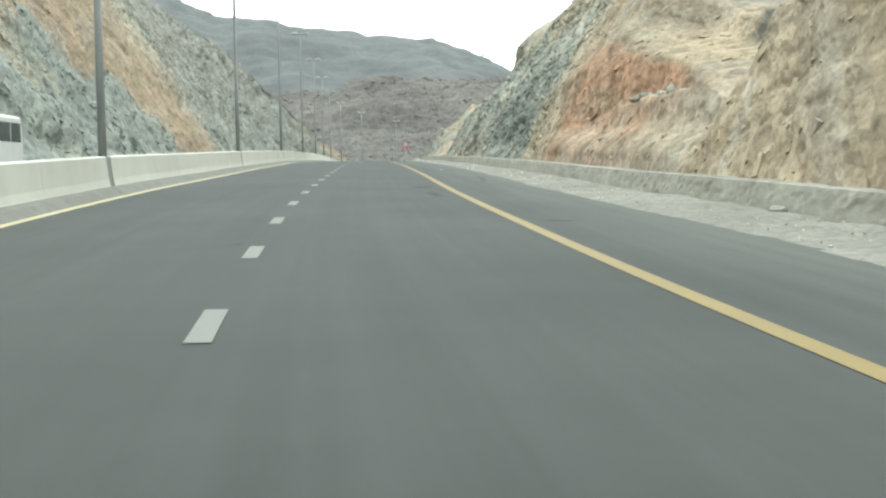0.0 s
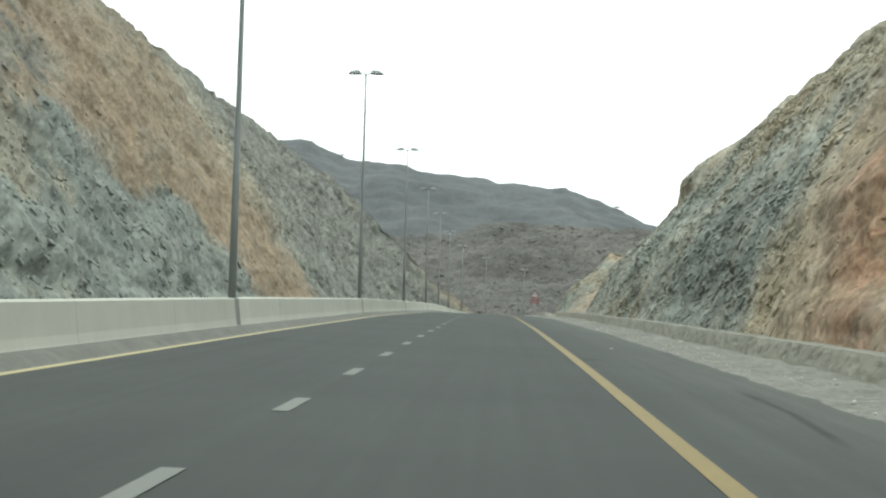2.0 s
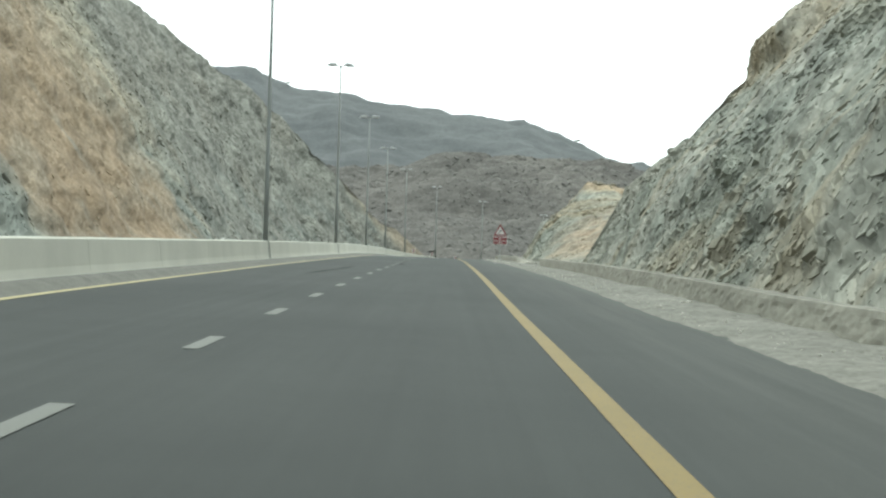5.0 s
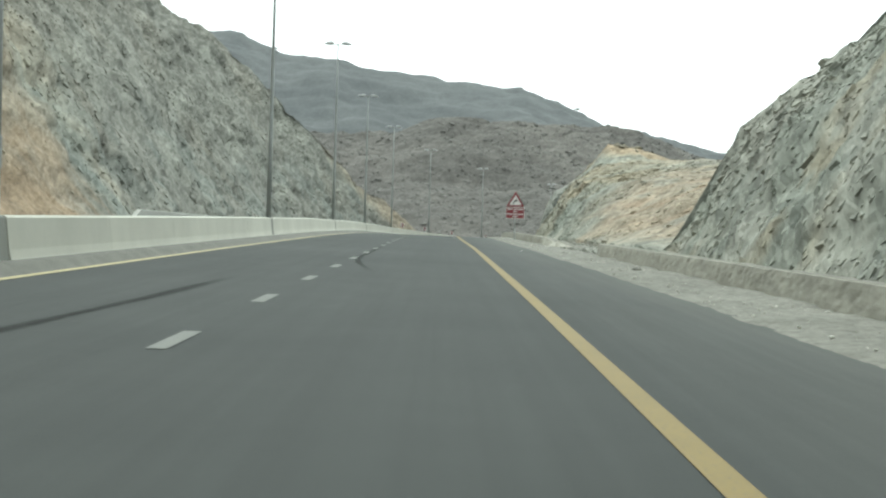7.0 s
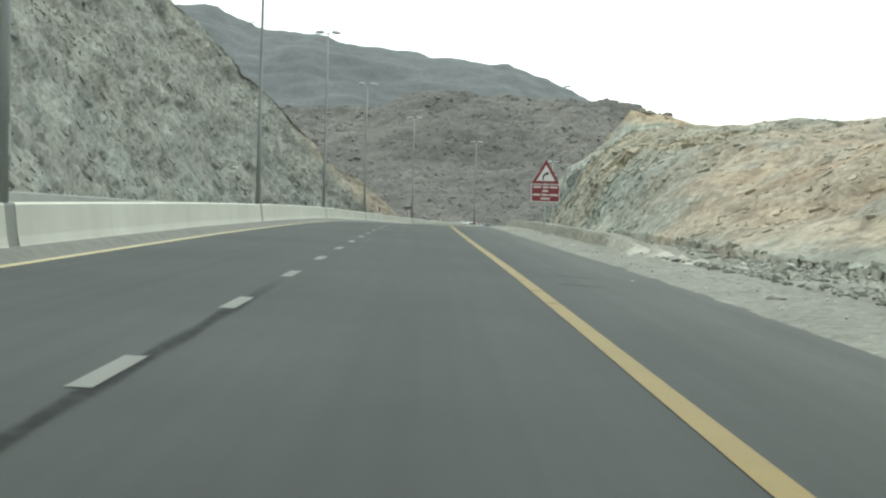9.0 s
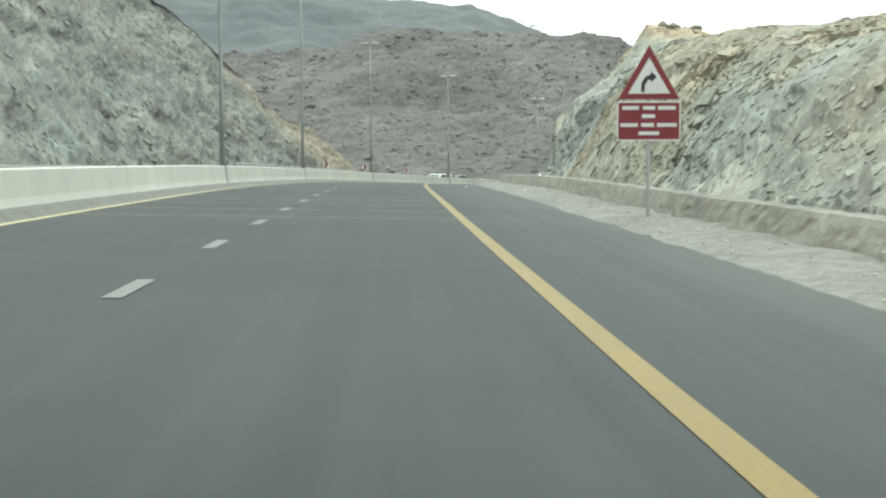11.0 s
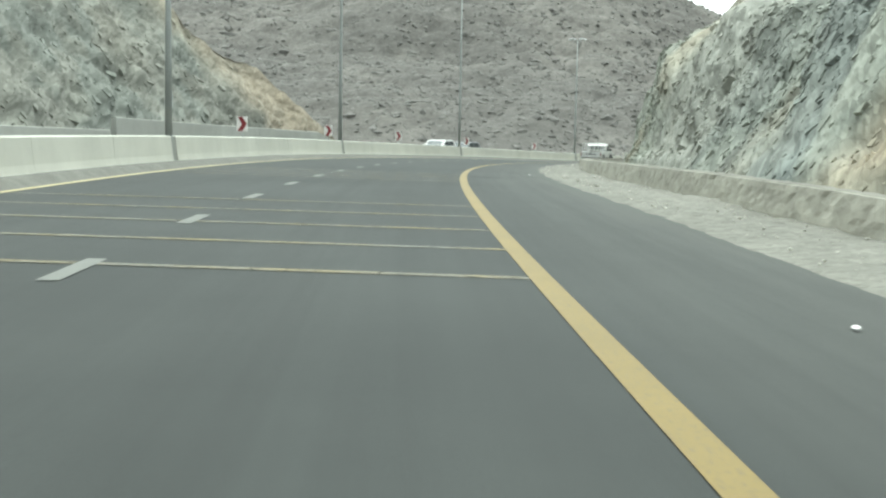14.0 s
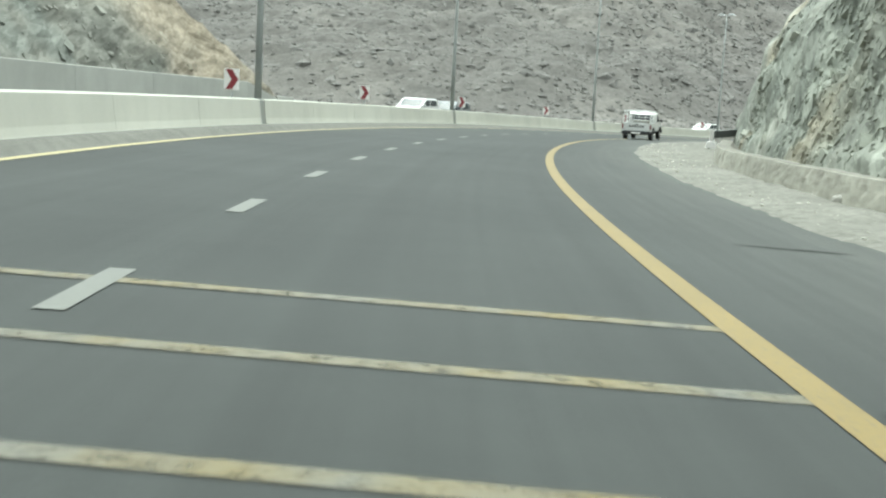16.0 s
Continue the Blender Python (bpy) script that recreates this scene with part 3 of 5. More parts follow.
# low rough wall at the foot of the right-hand cutting
def stone_wall(name, s0, s1, label, ruin=0.0):
    """ruin: the length over which its start has broken down."""
    s = np.arange(s0, s1 + 0.01, 0.2)
    prof = np.array([(8.02, -0.05), (8.02, 0.06), (8.03, 0.15), (8.04, 0.24), (8.05, 0.33), (8.06, 0.42), (8.075, 0.515), (8.1, 0.53), (8.3, 0.53), (8.48, 0.52), (8.56, 0.4), (8.75, 0.2), (9.4, 0.14), (10.4, 0.12), (11.8, 0.2)])
    ss, k = np.meshgrid(s, np.arange(len(prof)), indexing="ij")
    lat, z = prof[k, 0], prof[k, 1]
    p = np.stack([ss, lat, z], -1)
    val, edge = chunks(p * np.array([2.6, 2.6, 4.2]), 31)
    face, top = (k > 0) & (k < 8), k > 5
    lat = lat - np.where(face, 0.016 * val - 0.006 * (edge < 0.07), 0) + 0.05 * fbm(p * np.array([0.12, 0.2, 0.2]), 3, 33)
    z = z + np.where(top, 0.012 * fbm(p * np.array([0.8, 0.8, 0.0]), 3, 34) + 0.02 * np.where(k > 8, val, 0), 0)
    lat = lat - 0.15 * soft(ss, 165, 185) + 1.45 * soft(ss, 222, 246)          # the wall draws back from the road round the bend
    if ruin:
        stay = np.clip((ss - s0) / ruin + 0.35 * fbm(p * np.array([0.9, 0.3, 0]), 3, 36) * (ss < s0 + ruin), 0.05, 1)
        z = np.where(k > 0, z * stay, z)
        lat = lat + (1 - stay) * 0.8 * np.clip(prof[k, 1] / 0.5, 0, 1)
    tone = np.clip(0.5 + 0.45 * fbm(p * np.array([1.1, 1.1, 2.0]), 4, 35) + 0.3 * val, 0, 1)[..., None]
    col = np.array([0.325, 0.315, 0.272]) * (1 - tone) + np.array([0.385, 0.372, 0.322]) * tone
    # top and ledge coloured darker than the face, to offset the overhead light
    col = np.where((k > 6)[..., None], np.array([0.165, 0.158, 0.136]) * (0.85 + 0.3 * tone), col)
    col = col * np.where((edge < 0.06) & face, 0.9, 1.0)[..., None]
    v = rp(ss, lat, z).reshape(-1, 3)
    faces = grid_faces(len(s), len(prof), True).tolist()
    m = len(prof)
    me = mesh_from(name, v, faces + [list(range(m)), [(len(s) - 1) * m + q for q in range(m)][::-1]], STONE, colours=col.reshape(-1, 3), bed=p.reshape(-1, 3) * np.array([0.45, 1, 1]))
    tagged(new(name, me), label, "wall", kind="structure")


stone_wall("retaining_wall", -69, 104.6, "low rough stone and mortar wall along the cutting")
stone_wall("retaining_wall", 116.5, 246.6, "low rough stone wall, broken down at its start", 14.0)

# ---- rock cuttings ----
GREY, DARK, TAN = np.array([0.198, 0.207, 0.178]), np.array([0.118, 0.133, 0.121]), np.array([0.270, 0.228, 0.158])
RUST, PALE, SAND = np.array([0.275, 0.168, 0.103]), np.array([0.275, 0.270, 0.234]), np.array([0.276, 0.243, 0.184])


def mixed(base, colour, w):
    return base * (1 - w[..., None]) + colour * w[..., None]


def cliff(name, s, lat, z, colour, label, side, rough=1.0, cell=1.0, broken=1.0, pieces=0, block=0.5, reach=(-99, 999), tall=99, face_rows=999, lumps=None):
    """A rock face from a grid of offsets and heights; broken into chunks and gullies along its normal."""
    lat = np.concatenate([lat[:, :1] - 0.15 * side, lat], 1)         # a skirt into the ground
    z = np.concatenate([0 * z[:, :1] - 0.9, z], 1)
    ss = np.broadcast_to(s[:, None], lat.shape)
    base = rp(ss, lat, z)
    du, dv = np.gradient(base, axis=0), np.gradient(base, axis=1)
    nrm = np.cross(dv, du) * side
    nrm /= np.linalg.norm(nrm, axis=-1, keepdims=True) + 1e-9
    p = np.stack([ss, lat, z], -1)
    warp = np.stack([fbm(p * 0.3, 3, 51), fbm(p * 0.3, 3, 52), fbm(p * 0.3, 3, 53)], -1)
    rise = 0.9 * z + 0.35 * np.abs(lat)
    laid = np.stack([0.52 * (0.93 * ss + 0.37 * rise), -0.37 * ss + 0.93 * rise, 0.6 * np.abs(lat) - 0.3 * z], -1)      # beds dip along the road
    q = laid + 0.5 * warp + 0.12 * np.stack([fbm(p * 1.1, 2, 54), fbm(p * 1.1, 2, 55), fbm(p * 1.1, 2, 56)], -1)
    grain = np.broadcast_to(broken, ss.shape) if not callable(broken) else broken(ss, lat, z)
    big, _, t1 = blocks(q * 0.42 / cell, 61)
    mid, _, t2 = blocks(q * 1.15 / cell, 71)
    small, _, t3 = blocks(q * 2.7 / cell, 81)
    patchy = (0.25 + 0.75 * soft(fbm(p * 0.14, 3, 93), -0.35, 0.35)) * (0.35 + 0.65 * grain)
    amp = np.maximum(soft(z, 0.3, 1.3), 0.25) * rough
    disp = cell * (0.72 * big * (0.4 + 0.6 * patchy) + 0.42 * mid * patchy + 0.09 * small) + 0.45 * fbm(p * 0.11, 3, 91)
    disp = disp + (1 - grain) * (0.13 * fbm(p * 0.9, 3, 94) + 0.10 * blocks(q * 0.8, 95)[0])          # softer ground is lumpy
    verts = base + nrm * (disp * amp)[..., None]
    shade = (0.91 + 0.18 * t2) * (0.95 + 0.10 * t3) * (0.94 + 0.12 * t1)          # each block has a tone of its own
    col = colour(ss, z, p, t2 - 0.5, t3 - 0.5) * (1 + (shade - 1) * (0.3 + 0.7 * grain))[..., None]
    fine = laid * np.array([0.5, 0.9, 0.9])
    col = mixed(col, GREY, 0.3 * soft(fbm(fine * 0.35, 4, 98), 0.0, 0.7))
    col = col * (1 + 0.16 * fbm(fine * 0.8, 3, 99))[..., None]
    faces = grid_faces(*lat.shape, flip=side > 0)
    bed = fine + 0.2 * disp[..., None]
    me = mesh_from(name, verts.reshape(-1, 3), faces, ROCK, colours=np.concatenate([col, 0.5 + 0.5 * grain[..., None]], -1).reshape(-1, 4), bed=bed.reshape(-1, 3), smooth=True)
    tagged(new(name, me), label, "cliff", kind="structure")
    if pieces:
        du, dv = np.gradient(verts, axis=0), np.gradient(verts, axis=1)
        area = np.linalg.norm(np.cross(dv, du), axis=-1)
        seen = (z > 0.15) & (z < tall) & (np.arange(lat.shape[1])[None] < face_rows) & (ss > reach[0]) & (ss < reach[1])
        weight = (area * seen * (0.05 + 0.95 * patchy ** 1.5) * (0.18 + 0.82 * soft(grain, 0.42, 0.85))).ravel()
        rock_blocks(name, verts.reshape(-1, 3), nrm.reshape(-1, 3), col.reshape(-1, 3), weight, pieces, block)
    if lumps:                       # a stretch with larger blocks
        weight = area * (ss > lumps[0]) * (ss < lumps[1]) * (z > 0.3) * (z < lumps[2])
        rock_blocks(name, verts.reshape(-1, 3), nrm.reshape(-1, 3), col.reshape(-1, 3), weight.ravel(), lumps[3], lumps[4])
    return verts, ss, lat


def rock_blocks(name, verts, nrm, col, weight, count, size):
    """Angular blocks half sunk in a face, each of six uneven flats with the rock's own colour."""
    rng = np.random.default_rng(len(name) * 7 + count)
    at = rng.choice(len(verts), count, p=weight / weight.sum())
    r = size * (0.28 + rng.gamma(1.5, 0.32, count))
    r = np.clip(r, 0.25 * size, 2.2 * size)
    cube = np.array([(x, y, z) for x in (-1, 1) for y in (-1, 1) for z in (-1, 1)], float)
    v = cube[None] * (0.75 + 0.5 * rng.random((count, 8, 3))) * (0.55 + 0.6 * rng.random((count, 1, 3))) * np.array([1.05, 0.9, 0.85])
    up = nrm[at] + rng.normal(0, 0.12, (count, 3))                   # laid nearly flush with the face
    up /= np.linalg.norm(up, axis=1, keepdims=True)
    side = np.cross(up, rng.normal(0, 1, (count, 3)))
    side /= np.linalg.norm(side, axis=1, keepdims=True)
    turn = np.stack([side, np.cross(up, side), up], -1)
    v = np.einsum("nij,nkj->nki", turn, v) * (0.5 * r)[:, None, None] + (verts[at] - nrm[at] * (r * rng.normal(0.345, 0.04, count))[:, None])[:, None]
    quad = np.array([(0, 1, 3, 2), (4, 6, 7, 5), (0, 4, 5, 1), (2, 3, 7, 6), (0, 2, 6, 4), (1, 5, 7, 3)])
    faces = (quad[None] + 8 * np.arange(count)[:, None, None]).reshape(-1, 4)
    tone = np.repeat(col[at] * (0.86 + 0.28 * rng.random((count, 1))), 8, 0)
    me = mesh_from("rock_blocks", v.reshape(-1, 3), faces, BLOCKROCK, colours=tone)
    tagged(new("rock_blocks", me), "angular broken blocks jutting from the " + name.replace("_", " "), "rocks", kind="stuff")


def fill(u, keys, lats, zs):
    return np.interp(u, keys, lats), np.interp(u, keys, zs)


# near cutting on the right
def near_right():
    s = np.concatenate([np.arange(-69, -20, 0.4), np.arange(-20, 106.5, 0.15)])
    h = (0.5 * fbm(np.stack([s * 0.22, 0 * s, 0 * s], -1), 3, 95) + 1.3 * blocks(np.stack([s * 0.3, 0 * s, 0 * s], -1), 97)[0]) * soft(s, 26, 45) * soft(-s, -97, -92) + np.interp(s, [-69, -30, -5, 12, 26, 36, 51, 66, 80, 88, 92, 95, 96.2, 97.2, 98.2, 99.6, 100.2, 101.5, 102.6, 103.6, 104.4, 104.9, 105.3, 107],
                  [8, 7.4, 6.8, 6.6, 9.6, 11.9, 17.25, 16.5, 15.9, 15.7, 15.6, 15.2, 14.6, 12.6, 11.9, 11.2, 10.1, 8.7, 7.3, 6.1, 4.9, 4.3, 0.8, 0.4])
    face_z = np.array([0.1, 0.6, 4.8, 8.2, 13.6, 16.4, 22])
    face_l = np.array([9.75, 10.05, 12.4, 15.6, 20.0, 22.6, 28])
    nu, nb = 136, 14
    lat, z = np.zeros((len(s), nu + nb)), np.zeros((len(s), nu + nb))
    for k in range(len(s)):
        zz = 0.1 + (h[k] - 0.1) * np.linspace(0, 1, nu) ** 1.1
        bench = np.interp(s[k], [-9, -4, 4, 17, 24], [2.0, 2.9, 4.1, 6.0, 7.5])      # a track climbs over the orange face
        bay = soft(s[k], -9.5, -6) * soft(-s[k], -25, -14)
        ll = np.interp(zz, face_z, face_l) + 0.75 * soft(s[k], 74, 90) + bay * (3.2 * soft(zz, bench, bench + 0.7) + 0.8 * soft(zz, 0.8, 2.0))
        ll = ll - 1.5 * soft(s[k], 84, 91) * soft(-s[k], -98.5, -95.5) * soft(zz, 10.2, 12.4) * soft(-zz, -16, -13)      # a knob under the crest
        ll = ll + 0.7 * soft(s[k], -2, 1) * soft(-s[k], -10, -7) * soft(zz, 2.75, 2.95)                                # a ledge that holds rubble
        back = np.linspace(0, 1, nb + 1)[1:]
        lat[k] = np.concatenate([ll, ll[-1] + 70 * back ** 1.6])
        rise = np.interp(s[k], [-69, -10, 2, 12, 20, 55], [2, 3.5, 2.2, 0.6, 0, 0])
        z[k] = np.concatenate([zz, h[k] + (0.9 * soft(s[k], 45, 60) * np.sin(back * 2.2) * min(1, h[k] / 8) + rise * soft(back, 0.03, 0.3) - 0.9 * soft(back, 0.05, 0.3) * soft(s[k], 36, 48) - (h[k] + 14) * soft(back, 0.45, 1.0))])

    def colour(ss, zz, p, mid, small):
        n = fbm(p * 0.16, 4, 101)
        n2 = fbm(p * np.array([0.5, 0.5, 0.12]), 4, 102)
        c = mixed(np.broadcast_to(GREY, p.shape), TAN, soft(n2 + 0.3 * n, 0.05, 0.7) * (0.75 - 0.2 * soft(ss, 24, 40)))
        c = mixed(c, PALE, soft(fbm(p * 0.3, 4, 103), 0.05, 0.6) * 0.6)
        c = mixed(c, DARK, soft(np.sin((ss + 0.5 * zz) * 0.9) * 0.4 + n2, 0.35, 0.8) * 0.6 * soft(ss, -8, -14))
        lean = ss - 1.3 * zz + 2 * n                                  # beds lean away along the road
        track = np.interp(ss, [-1, 9.5, 23, 32], [3.5, 4.9, 6.8, 7.6]) + 0.5 * n
        orange = soft(ss + 1.5 * n, -6, 0) * soft(-lean, -19, -13) * soft(track - zz, -0.1, 0.35)
        above_ledge = soft(zz + 0.4 * n - np.interp(ss, [-1, 2, 8, 16], [3.2, 2.9, 2.6, 1.3]), -0.1, 0.35)
        c = mixed(c, TAN * 0.96, 0.88 * soft(lean, -34, -26) * soft(-lean, -28, -24))
        c = mixed(c, PALE, 0.4 * soft(fbm(np.stack([lean * 0.5, 0.1 * zz, 0 * zz], -1), 3, 109), 0.0, 0.5) * soft(-ss + zz, 3, 8))
        blotch = soft(fbm(p * 0.7, 4, 106), -0.2, 0.5)
        c = mixed(c, RUST, orange * (0.95 * above_ledge + (1 - above_ledge) * (0.4 + 0.45 * blotch)))
        c = mixed(c, TAN * np.array([0.8, 0.76, 0.7]), 0.5 * soft(fbm(p * np.array([0.5, 0.9, 0.9]), 4, 107), 0.05, 0.5) * soft(-lean, -26, -19))
        c = mixed(c, GREY * 1.05, 0.55 * soft(fbm(p * 0.8, 4, 108), 0.0, 0.5) * soft(zz - track, 0.6, 1.8) * soft(-lean, -22, -14))
        c = mixed(c, TAN * 0.95, 0.6 * soft(-np.abs(zz - track - 0.3), -0.5, -0.2) * soft(-lean, -22, -14) * soft(ss, -6, -1))
        c = mixed(c, TAN, 0.7 * soft(zz + 2 * n, 8.5, 11.5))
        c = mixed(c, DARK, 0.6 * soft(lean, 25, 28) * soft(-ss + 0.9 * zz - 3 * n, -52, -45) * soft(-zz - 1.5 * n, -9, -6))
        wash = fbm(np.stack([(ss - 1.1 * zz) * 0.7, 0.08 * zz, 0 * zz], -1), 3, 105)      # pale wash streaks down the face
        c = mixed(c, PALE, 0.45 * soft(wash, 0.15, 0.6) * soft(ss, 18, 28))
        c = mixed(c, DARK, 0.35 * soft(fbm(p * 0.45, 3, 104), 0.1, 0.5) * soft(ss, 60, 75))
        c = mixed(c, np.array([0.100, 0.098, 0.090]), 0.9 * soft(p[..., 1] + 1.5 * n2 - np.interp(ss, [-69, -10, 4, 28, 51], [17, 17, 16.6, 21.6, 25]), 0, 1.6))
        return c
    cliff("cutting_right", s, lat, z, colour, "tall rock cutting streaked grey-green, tan and rust orange", 1, cell=0.8,
          rough=(0.6 + 0.4 * soft(s, 22, 50))[:, None], broken=lambda ss, ll, zz: 0.4 + 0.6 * soft(ss - 1.3 * zz, 19, 28),
          pieces=32000, block=0.25, reach=(-18, 106), face_rows=130)


near_right()


# bay with a sandy slope, then the second cutting round the bend
def far_right():
    s = np.concatenate([np.arange(103.5, 250, 0.16), np.arange(250, 400, 0.8)])
    rows = [  # way, then offset and height of five breaks
        (103, 10.2, 0.3, 13.0, 0.6, 18.0, 1.6, 26, 3.6, 36, 5.2),
        (118, 10.8, 0.3, 13.5, 1.0, 18.0, 3.0, 27, 5.0, 38, 5.6),
        (138, 10.6, 0.4, 13.6, 2.4, 17.5, 4.2, 25, 5.5, 36, 5.2),
        (150, 10.6, 0.1, 12.9, 3.1, 15.5, 4.6, 24, 6.3, 35, 6.0),
        (166, 10.7, 0.1, 12.4, 3.0, 14.3, 5.2, 24, 7.2, 34, 6.8),
        (186, 11.0, 0.1, 13.2, 3.3, 14.8, 5.8, 18.5, 8.35, 26, 8.7),
        (196, 11.2, 0.1, 13.0, 2.9, 14.7, 5.9, 17.8, 8.65, 24, 9.4),
        (204, 11.3, 0.1, 12.9, 2.6, 14.6, 5.9, 18.2, 8.3, 24, 8.6)]
    more = [(217, 10.4, 0.1, 11.6, 3.2, 13.1, 6.3, 18.0, 9.2, 24, 9.8),
            (226.5, 10.1, 0.1, 11.9, 6.0, 17.1, 8.8, 19.3, 13.3, 23.5, 13.0),      # a pinnacle over the bend
            (230, 10.0, 0.1, 11.9, 6.4, 17.1, 8.9, 19.3, 13.9, 23.5, 13.2),
            (235, 9.9, 0.1, 10.9, 4.4, 12.9, 7.0, 19.0, 11.0, 24, 12.0),
            (246, 9.9, 0.1, 11.0, 4.6, 14.1, 8.3, 18.8, 11.4, 25, 11.6),
            (255, 9.8, 0.1, 11.1, 4.6, 14.2, 9.0, 19, 11.6, 24, 11.6),
            (400, 9.4, 0.4, 11.0, 4.6, 13.0, 9.0, 17, 11.0, 23, 11.0)]
    t = np.array(rows + more)
    b = np.stack([np.interp(s, t[:, 0], t[:, k]) for k in range(1, 11)], -1)
    nu, nb = 140, 12
    u = np.linspace(0, 1, nu)
    lat, z = np.zeros((len(s), nu + nb)), np.zeros((len(s), nu + nb))
    back = np.linspace(0, 1, nb + 1)[1:]
    for k in range(len(s)):
        L, Z = b[k, 0::2], b[k, 1::2]
        ll, zz = fill(u, [0, 0.27, 0.48, 0.8, 1.0], L, Z)
        lat[k] = np.concatenate([ll, ll[-1] + 60 * back ** 1.5])
        z[k] = np.concatenate([zz, zz[-1] - (1 + 6 * soft(s[k], 175, 205)) * back - (zz[-1] + 14) * soft(back, 0.35, 1.0)])

    def colour(ss, zz, p, mid, small):
        n = fbm(p * 0.18, 4, 121)
        n2 = fbm(p * np.array([0.5, 0.5, 0.2]), 4, 122)
        c = mixed(np.broadcast_to(GREY * 1.02, p.shape), PALE, soft(n2 + 0.4 * n, 0.0, 0.7) * 0.5)
        c = mixed(c, DARK * 1.2, 0.65 * soft(fbm(p * 0.4, 3, 123) + 0.2 * mid, 0.15, 0.6) * soft(ss, 150, 165) * (1 - 0.7 * soft(ss, 200, 206)))
        c = mixed(c, TAN, 0.6 * soft(n + 0.12 * zz, 0.45, 1.4))
        c = mixed(c, SAND, 0.9 * soft(-ss + 2.2 * zz - 3 * n, -144, -135) * soft(p[..., 1] + 2 * n - 0.05 * (ss - 120), 9.5, 13))
        scree = soft(fbm(p * np.array([0.22, 0.3, 0.6]), 4, 124), 0.12, 0.5) * soft(-ss, -165, -150)
        c = mixed(c, GREY * 0.95, 0.6 * scree)
        c = mixed(c, RUST * 0.4 + TAN * 0.6, 0.5 * soft(fbm(p * 0.25, 3, 125), 0.1, 0.5) * soft(-ss, -152, -138) * soft(zz, 0.8, 2))
        c = mixed(c, np.array([0.185, 0.205, 0.195]), 0.7 * soft(ss + 3 * n, 201, 206) * soft(-ss + 3 * n, -222, -214) * soft(-zz, -9, -5))
        c = mixed(c, PALE * 0.95, 0.6 * soft(ss + 3 * n, 203, 208) * soft(-ss + 3 * n, -224, -216) * soft(-zz, -9, -6))
        c = mixed(c, TAN * 0.92, 0.5 * soft(-ss + 3 * n, -193, -187) * soft(ss, 155, 165))
        c = mixed(c, GREY * 0.8, 0.4 * soft(-ss + 3 * n, -190, -182) * soft(ss, 158, 168) * soft(-zz + n2, -5, -2))
        band = np.abs(ss - 195.5 - 0.6 * zz + 2.5 * n)                 # a leaning band of dark blue-grey blocks
        c = mixed(c, np.array([0.112, 0.128, 0.127]), 0.65 * soft(-band, -4.2, -2.2) * soft(-zz, -8, -5.5))
        c = mixed(c, RUST * 0.35 + TAN * 0.65, 0.5 * soft(-np.abs(ss - 187 + n2), -5, -1.5) * soft(-zz, -6.5, -4.5) * soft(zz, 0.3, 1.2))
        c = mixed(c, TAN * 1.05, 0.5 * soft(zz + 2 * n, 8, 12) * soft(ss, 185, 205))
        c = mixed(c, RUST * 0.25 + TAN * 0.8, 0.85 * soft(ss + n, 221, 225) * soft(-ss + n, -240, -234) * soft(zz + 0.8 * n, 8.8, 10.2))
        return c
    rough = 0.6 + 0.25 * soft(s, 142, 172)
    return cliff("cutting_bend", s, lat, z, colour, "grey broken rock cutting with a sandy bay before the bend", 1, rough=rough[:, None], cell=1.0,
               broken=lambda ss, ll, zz: 0.54 + 0.46 * soft(ss - 1.6 * (ll - 12), 138, 158),
               pieces=26000, block=0.24, reach=(106, 250), face_rows=120, lumps=(155, 182, 6, 420, 0.62))


BEND_ROCK = far_right()


